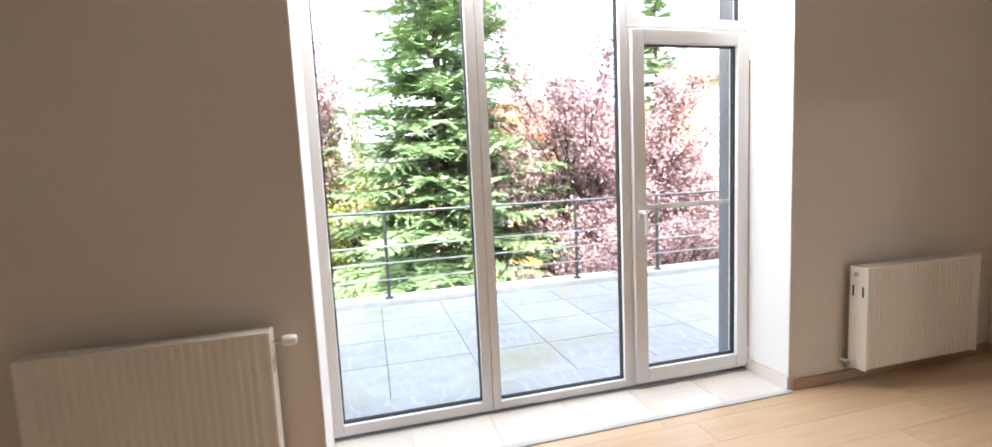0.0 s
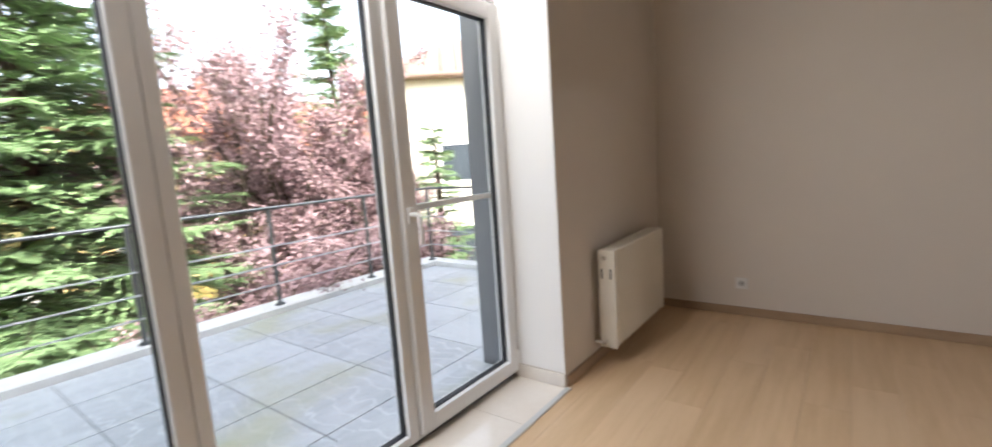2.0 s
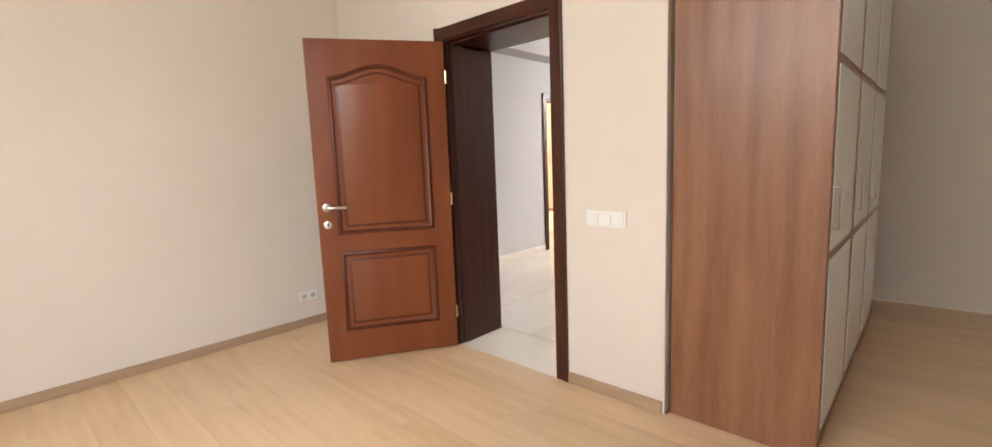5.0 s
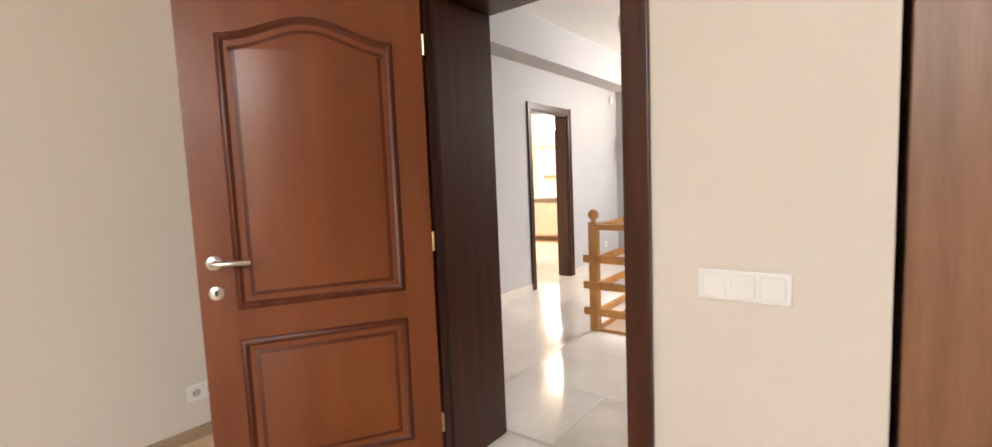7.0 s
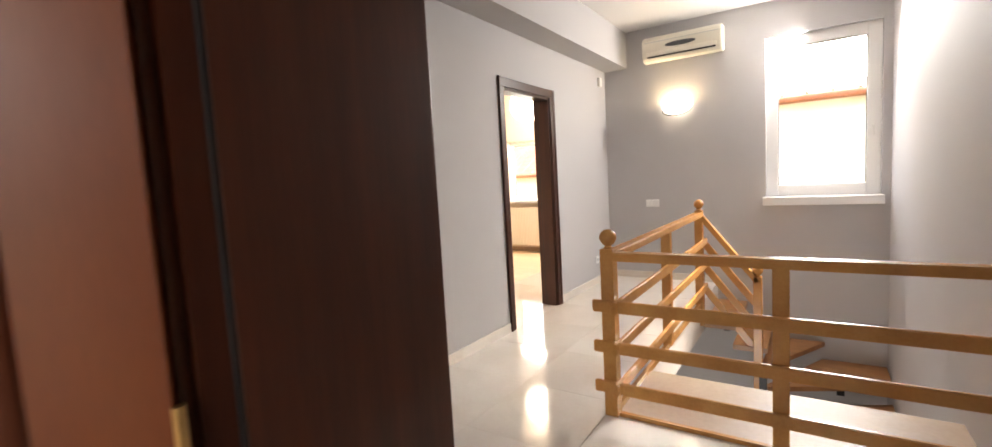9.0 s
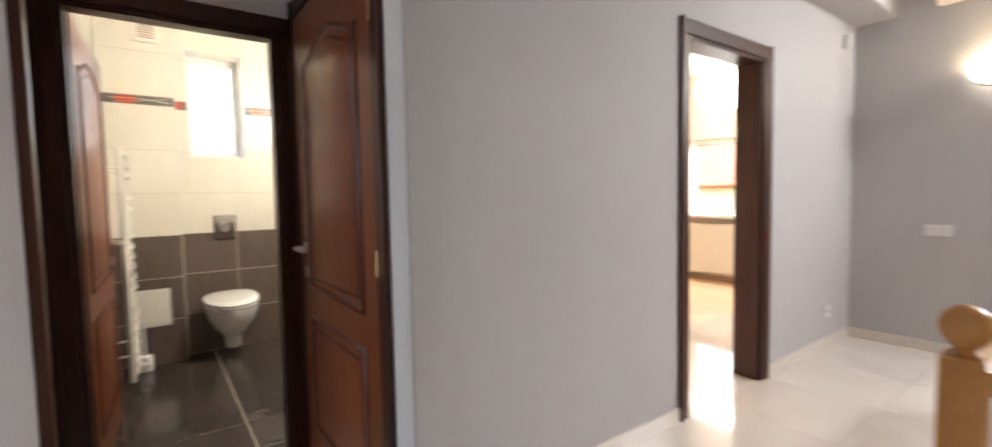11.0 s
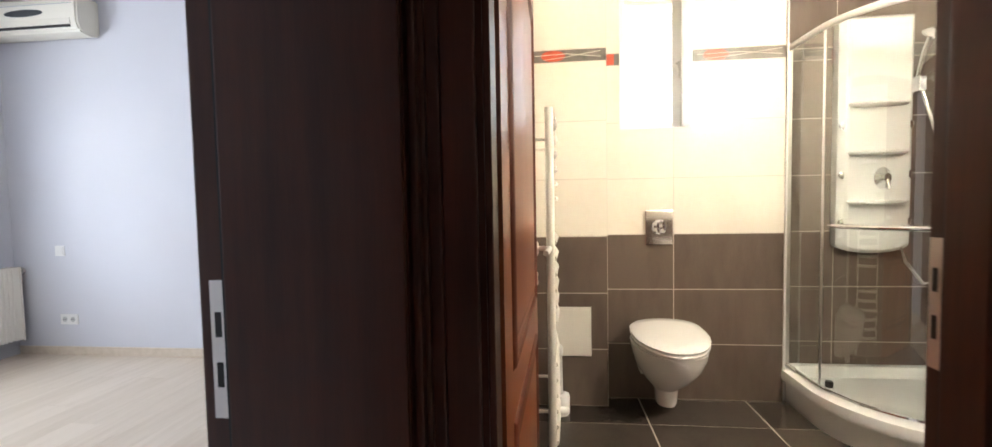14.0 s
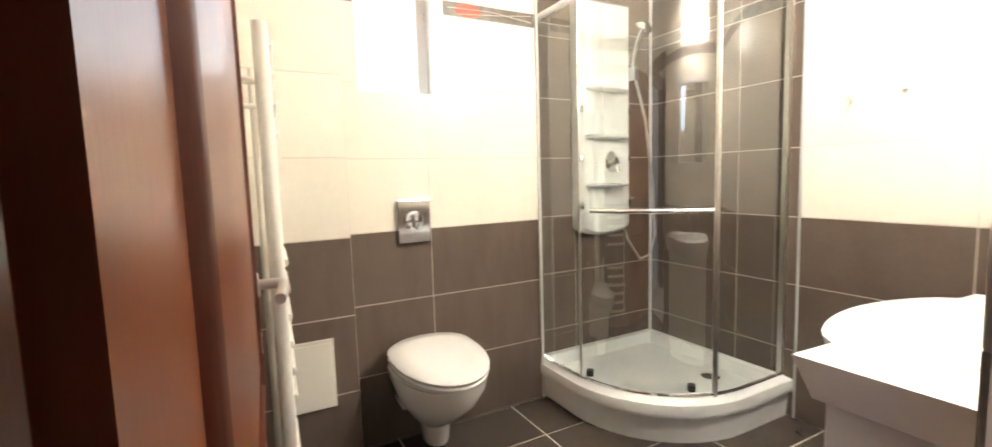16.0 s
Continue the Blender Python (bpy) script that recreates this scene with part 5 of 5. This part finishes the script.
def house(label, x, y, rz, w, d, eave, ridge, wallmat, roofmat, wins):
    hs = thing("house", label, "house", pose(x, y, GZ, 0, 0, rz))
    part("wall", bm_box(-w / 2, -d / 2, 0, w / 2, d / 2, eave), wallmat, hs)
    o = 0.5
    bm = bmesh.new()
    e = [bm.verts.new(c) for c in ((-w / 2 - o, -d / 2 - o, eave - 0.05), (w / 2 + o, -d / 2 - o, eave - 0.05), (w / 2 + o, d / 2 + o, eave - 0.05), (-w / 2 - o, d / 2 + o, eave - 0.05))]
    u = [bm.verts.new((v.co.x, v.co.y, eave + 0.08)) for v in e]
    k = min(w, d) / 2
    ra_, rb_ = bm.verts.new((-w / 2 + k, 0, ridge)), bm.verts.new((w / 2 - k, 0, ridge))
    bm.faces.new(e[::-1])
    for i in range(4):
        bm.faces.new((e[i], e[(i + 1) % 4], u[(i + 1) % 4], u[i]))
    bm.faces.new((u[0], u[1], rb_, ra_))
    bm.faces.new((u[1], u[2], rb_))
    bm.faces.new((u[2], u[3], ra_, rb_))
    bm.faces.new((u[3], u[0], ra_))
    roof = part("roof", bm, roofmat, hs)
    n = int((w + 2 * o) / 0.5)
    ribs = bmesh.new()
    for i in range(n):
        t = -w / 2 - o + (w + 2 * o) * (i + 0.5) / n
        reach = min(1.0, (w / 2 + o - abs(t)) / (k + o))
        bm_tube([(t, -d / 2 - o, eave + 0.09), (t, -d / 2 - o + (d / 2 + o) * reach, eave + 0.09 + (ridge - eave - 0.08) * reach)], 0.04, 4, ribs)
    part("tile_ribs", ribs, roofmat, roof)
    part("gutter", bm_tube([(-w / 2 - o, -d / 2 - o - 0.06, eave), (w / 2 + o, -d / 2 - o - 0.06, eave)], 0.07, 8), roofmat, hs)
    part("downpipe", bm_tube([(-w / 2 + 0.3, -d / 2 - o, eave - 0.05), (-w / 2 + 0.3, -d / 2 - 0.08, eave - 0.5), (-w / 2 + 0.3, -d / 2 - 0.08, 0)], 0.05, 8), CONCRETE, hs)
    c = part("chimney", bm_box(w * 0.12, -0.3, ridge - 1.2, w * 0.12 + 0.6, 0.3, ridge + 0.7), roofmat, roof)
    for wx, wz, ww, wh in wins:
        wnd = part("window", bm_box(wx, -d / 2 - 0.04, wz, wx + ww, -d / 2 + 0.02, wz + wh), PVC, hs)
        part("pane", bm_box(wx + 0.07, -d / 2 - 0.05, wz + 0.07, wx + ww - 0.07, -d / 2 - 0.041, wz + wh - 0.07), DARKPANE, wnd)
    return hs


W = [(-3.5, 1.0, 1.2, 1.4), (-0.6, 1.0, 1.2, 1.4), (2.2, 1.0, 1.2, 1.4), (-3.5, 3.8, 1.2, 1.3), (2.2, 3.8, 1.2, 1.3)]
house("yellow rendered house with a red tiled roof", 6.5, 27.0, -8, 11, 8, 6.6, 9.2, YELLOWWALL, ROOFTILE, W)
house("low house with a red tiled roof", 12.0, 21.0, -14, 12, 8, 4.9, 8.0, YELLOWWALL, ROOFTILE, W)
house("ivory rendered house with a brown tiled roof", 13.5, 10.0, -48, 11, 9, 7.2, 9.8, IVORY, BROWNROOF, W)
setting("ground_east", bm_box(4.3, -11.2, GZ - 0.2, 400, 3.65, GZ), GRASS, "lawn beside the house", "ground")
setting("ground_south", bm_box(-400, -600, GZ - 0.2, 400, -11.2, GZ), GRASS, "lawn beyond the stairwell window", "ground")
house("white rendered house with a red fascia", -3.5, -21.5, 180, 16, 8, 6.0, 6.9, IVORY, ROOFTILE, W)
house("white rendered house seen from the peach room", 9.0, -26.0, 180, 14, 8, 4.6, 7.0, IVORY, ROOFTILE, W)
CARPAINT = material("dark_car_paint", (0.02, 0.022, 0.03), 0.2, scale=5, bump=0.0)
car = thing("car", "dark parked car on the drive", "car", pose(-5.3, 11.0, GZ, 0, 0, 80))
bm = bmesh.new()
prof = [(-2.1, 0.35), (-2.1, 0.75), (-1.7, 0.92), (-0.9, 1.0), (-0.4, 1.42), (0.9, 1.44), (1.6, 1.02), (2.1, 0.9), (2.15, 0.35)]
l = [bm.verts.new((x, -0.85 if z < 1.1 else -0.68, z)) for x, z in prof]
r_ = [bm.verts.new((x, 0.85 if z < 1.1 else 0.68, z)) for x, z in prof]
bm.faces.new(l)
bm.faces.new(r_[::-1])
for i in range(len(prof)):
    j = (i + 1) % len(prof)
    bm.faces.new((l[i], r_[i], r_[j], l[j]))
bmesh.ops.bevel(bm, geom=bm.edges[:], offset=0.06, segments=3, affect="EDGES")
part("body", bm, CARPAINT, car, smooth=True)
for x in (-1.35, 1.35):
    for y in (-0.83, 0.83):
        whl = part("wheel", bm_lathe([(0.2, -0.1), (0.31, -0.09), (0.32, 0.0), (0.31, 0.09), (0.2, 0.1)], 20), RUBBER, car, "black tyre", True, pose(x, y, 0.32, 90))
        part("rim", bm_lathe([(0.19, -0.102), (0.19, 0.102)], 16), SATIN, whl)

# ---- pieces of floors and walls ----
def planks(parent, x0, x1, y0, y1, mat, seed, w=0.19, L=1.25, skip=None):
    r = random.Random(seed)
    y = y0
    while y < y1 - 0.01:
        ww = min(w, y1 - y)
        x = x0 - r.uniform(0, L)
        while x < x1:
            a, b = max(x, x0), min(x + L, x1)
            if b - a > 0.02 and not (skip and skip(a, b, y)):
                piece("plank", (round(b - a, 2) - 0.0015, ww - 0.0012, 0.010), mat, parent, a, y, -0.0105)
            x += L
        y += w


planks(floor_room, -6.2, 0.0, -3.72, -0.002, LAMINATE, 1)
planks(floor_room, -6.2, -2.76, -6.5, -3.72, LAMINATE, 2)
planks(floor_two, 0.262, 3.85, -3.87, -0.12, PALELAM, 3)
planks(floor_office, 0.42, 4.0, -10.75, -6.83, LAMINATE, 4)


def tiles(parent, x0, x1, y0, y1, px, py, ox, oy, mat, z, t, joint, name="tile"):
    """Floor tiles of pitch px by py with a joint line at ox, oy, cut at the edges."""
    i = math.floor((x0 - ox) / px)
    while ox + i * px < x1:
        j = math.floor((y0 - oy) / py)
        while oy + j * py < y1:
            a, b = max(x0, ox + i * px + joint / 2), min(x1, ox + (i + 1) * px - joint / 2)
            c, d = max(y0, oy + j * py + joint / 2), min(y1, oy + (j + 1) * py - joint / 2)
            if b - a > 0.012 and d - c > 0.012:
                piece(name, (b - a, d - c, t), mat, parent, a, c, z - t)
            j += 1
        i += 1


tiles(floor_sill, -4.1, -1.62, 0.0, 0.32, 0.42, 0.5, -3.3, 0.0, HALLTILE, 0.0, 0.01, 0.003)
tiles(floor_hall, -0.945, 1.228, -9.195, -4.16, 0.6, 0.6, 0.25, -4.16, HALLTILE, 0.0, 0.01, 0.002)
tiles(floor_hall_b, -2.465, -0.947, -5.815, -4.16, 0.6, 0.6, 0.25, -4.16, HALLTILE, 0.0, 0.01, 0.002)
tiles(floor_bath, 1.365, 3.30, -6.63, -4.285, 0.315, 0.6, 2.65, -4.925, FLOORTILE, 0.0, 0.01, 0.007)
nt = SLATE.node_tree
geo = nt.nodes.new("ShaderNodeNewGeometry")
moss = nt.nodes.new("ShaderNodeTexNoise")
moss.inputs["Scale"].default_value, moss.inputs["Detail"].default_value = 1.1, 5
nt.links.new(geo.outputs["Position"], moss.inputs["Vector"])
mr = nt.nodes.new("ShaderNodeValToRGB")
mr.color_ramp.elements[0].position, mr.color_ramp.elements[1].position = 0.52, 0.72
vein = nt.nodes.new("ShaderNodeTexWave")
vein.inputs["Scale"].default_value, vein.inputs["Distortion"].default_value, vein.inputs["Detail"].default_value = 2.6, 14.0, 5.0
nt.links.new(geo.outputs["Position"], vein.inputs["Vector"])
vr = nt.nodes.new("ShaderNodeValToRGB")
vr.color_ramp.elements[0].position, vr.color_ramp.elements[1].position = 0.95, 1.0
mx1, mx2 = nt.nodes.new("ShaderNodeMixRGB"), nt.nodes.new("ShaderNodeMixRGB")
bsdf = nt.nodes["Principled BSDF"]
base = bsdf.inputs["Base Color"].links[0].from_socket
nt.links.new(moss.outputs["Fac"], mr.inputs[0])
nt.links.new(vein.outputs["Fac"], vr.inputs[0])
nt.links.new(vr.outputs[0], mx1.inputs[0])
nt.links.new(base, mx1.inputs[1])
mx1.inputs[2].default_value = (0.55, 0.57, 0.58, 1)
nt.links.new(mr.outputs[0], mx2.inputs[0])
nt.links.new(mx1.outputs[0], mx2.inputs[1])
mx2.inputs[2].default_value = (0.36, 0.36, 0.22, 1)
nt.links.new(mx2.outputs[0], bsdf.inputs["Base Color"])
tiles(terrace, -9.0, 0.845, 0.60, 3.345, 0.6625, 0.60, -3.80, 1.58, SLATE, TZ, 0.012, 0.008)


def wall_tiles(parent, axis, face, sign, a0, a1, rows, phase, width=0.6, hole=None, j=0.0045, t=0.01):
    """Rows (z0, z1, material) of tiles on a wall face; sign: the way they stand out."""
    p0, p1 = sorted((face, face + sign * 0.0085))
    part("grout", bm_wall(axis, p0, p1, a0, a1, rows[0][0], rows[-1][1], [hole] if hole else []), BATHGROUT, parent)
    for z0, z1, mat in rows:
        i = math.floor((a0 - phase) / width)
        while phase + i * width < a1:
            p, q = max(a0, phase + i * width + j / 2), min(a1, phase + (i + 1) * width - j / 2)
            spans = [(p, q, z0 + j / 2, z1 - j / 2)]
            if hole:
                h0, h1, g0, g1 = hole
                out = []
                for u0, u1, v0, v1 in spans:
                    if u1 <= h0 or u0 >= h1 or v1 <= g0 or v0 >= g1:
                        out.append((u0, u1, v0, v1))
                        continue
                    if u0 < h0:
                        out.append((u0, h0, v0, v1))
                    if u1 > h1:
                        out.append((h1, u1, v0, v1))
                    m0, m1 = max(u0, h0), min(u1, h1)
                    if v0 < g0:
                        out.append((m0, m1, v0, g0))
                    if v1 > g1:
                        out.append((m0, m1, g1, v1))
                spans = out
            for u0, u1, v0, v1 in spans:
                if u1 - u0 < 0.008 or v1 - v0 < 0.008:
                    continue
                lo = face if sign > 0 else face - t
                if axis == "x":
                    piece("tile", (t, u1 - u0, v1 - v0), mat, parent, lo, u0, v0)
                else:
                    piece("tile", (u1 - u0, t, v1 - v0), mat, parent, u0, lo, v0)
            i += 1


B, C, G = BROWNTILE, CREAMTILE, BANDGREY
ROWS = [(0.0, 0.327, B), (0.327, 0.647, B), (0.647, 0.967, B), (0.967, 1.287, C), (1.287, 1.607, C), (1.607, 1.932, C), (1.932, 2.0, G), (2.0, 2.32, C), (2.32, 2.655, C)]
BROWN = [(z0, z1, B if m is C else m) for z0, z1, m in ROWS]
obj = bpy.data.objects
HOLE = (-5.225, -4.825, 1.57, 2.41)
wall_tiles(obj["bath_wall_box"], "x", 3.30, -1, -5.72, -4.745, ROWS, -5.725, hole=HOLE)
wall_tiles(obj["bath_wall_pier"], "x", 3.18, -1, -4.738, -4.285, ROWS, -4.739)
wall_tiles(obj["bath_wall_east"], "x", 3.39, -1, -6.63, -5.735, BROWN, -6.63)
wall_tiles(obj["bath_wall_south"], "y", -6.632, 1, 2.475, 3.385, BROWN, 2.785)
wall_tiles(obj["bath_wall_south"], "y", -6.632, 1, 1.425, 2.47, ROWS, 1.87)
wall_tiles(obj["bath_wall_north"], "y", -4.28, -1, 1.425, 3.168, ROWS, 1.4)
wall_tiles(obj["bath_wall_west"], "x", 1.42, 1, -6.62, -5.13, ROWS, -6.62)
for y in (-5.729, -4.742):
    setting("trim_corner", bm_box(3.282, y - 0.005, 0.0, 3.2885, y + 0.005, 2.65), PVC, "pale plastic tile edge trim", "trim")
setting("trim_corner_shower", bm_box(2.468, -6.6215, 0.0, 2.477, -6.614, 2.65), GREYTRIM, "grey tile edge trim", "trim")
# decorative band: red dabs and pale strokes
for axis, runs, face in (("x", ((-5.70, -5.25), (-4.80, -4.75), (-4.71, -4.35)), None),):
    for a, b in runs:
        fx = 3.1685 if a > -4.72 else 3.2885
        d = thing("decor_strip", "grey tile border strip with red dabs and pale strokes", "tile border", pose(fx, 0, 1.966))
        part("red_dab", bm_lathe([(0.03, 0), (0.03, 0.0015)], 20, 0, 0, 1.0, min(2.2, (b - a) * 8)), BANDRED, d, at=pose(0, b - min(0.10, (b - a) / 2), 0, 0, -90, 0)) if b - a > 0.1 else part("red_dab", bm_box(-0.002, a + 0.005, -0.03, 0, b - 0.002, 0.03), BANDRED, d)
        if b - a > 0.1:
            part("stroke", bm_tube([(-0.001, a, -0.012), (-0.001, (a + b) / 2, 0.010), (-0.001, b, 0.004)], 0.002, 4), CREAMTILE, d)
            part("stroke", bm_tube([(-0.001, a, 0.02), (-0.001, (a + b) / 2, -0.006), (-0.001, b - 0.05, -0.02)], 0.0015, 4), CREAMTILE, d)
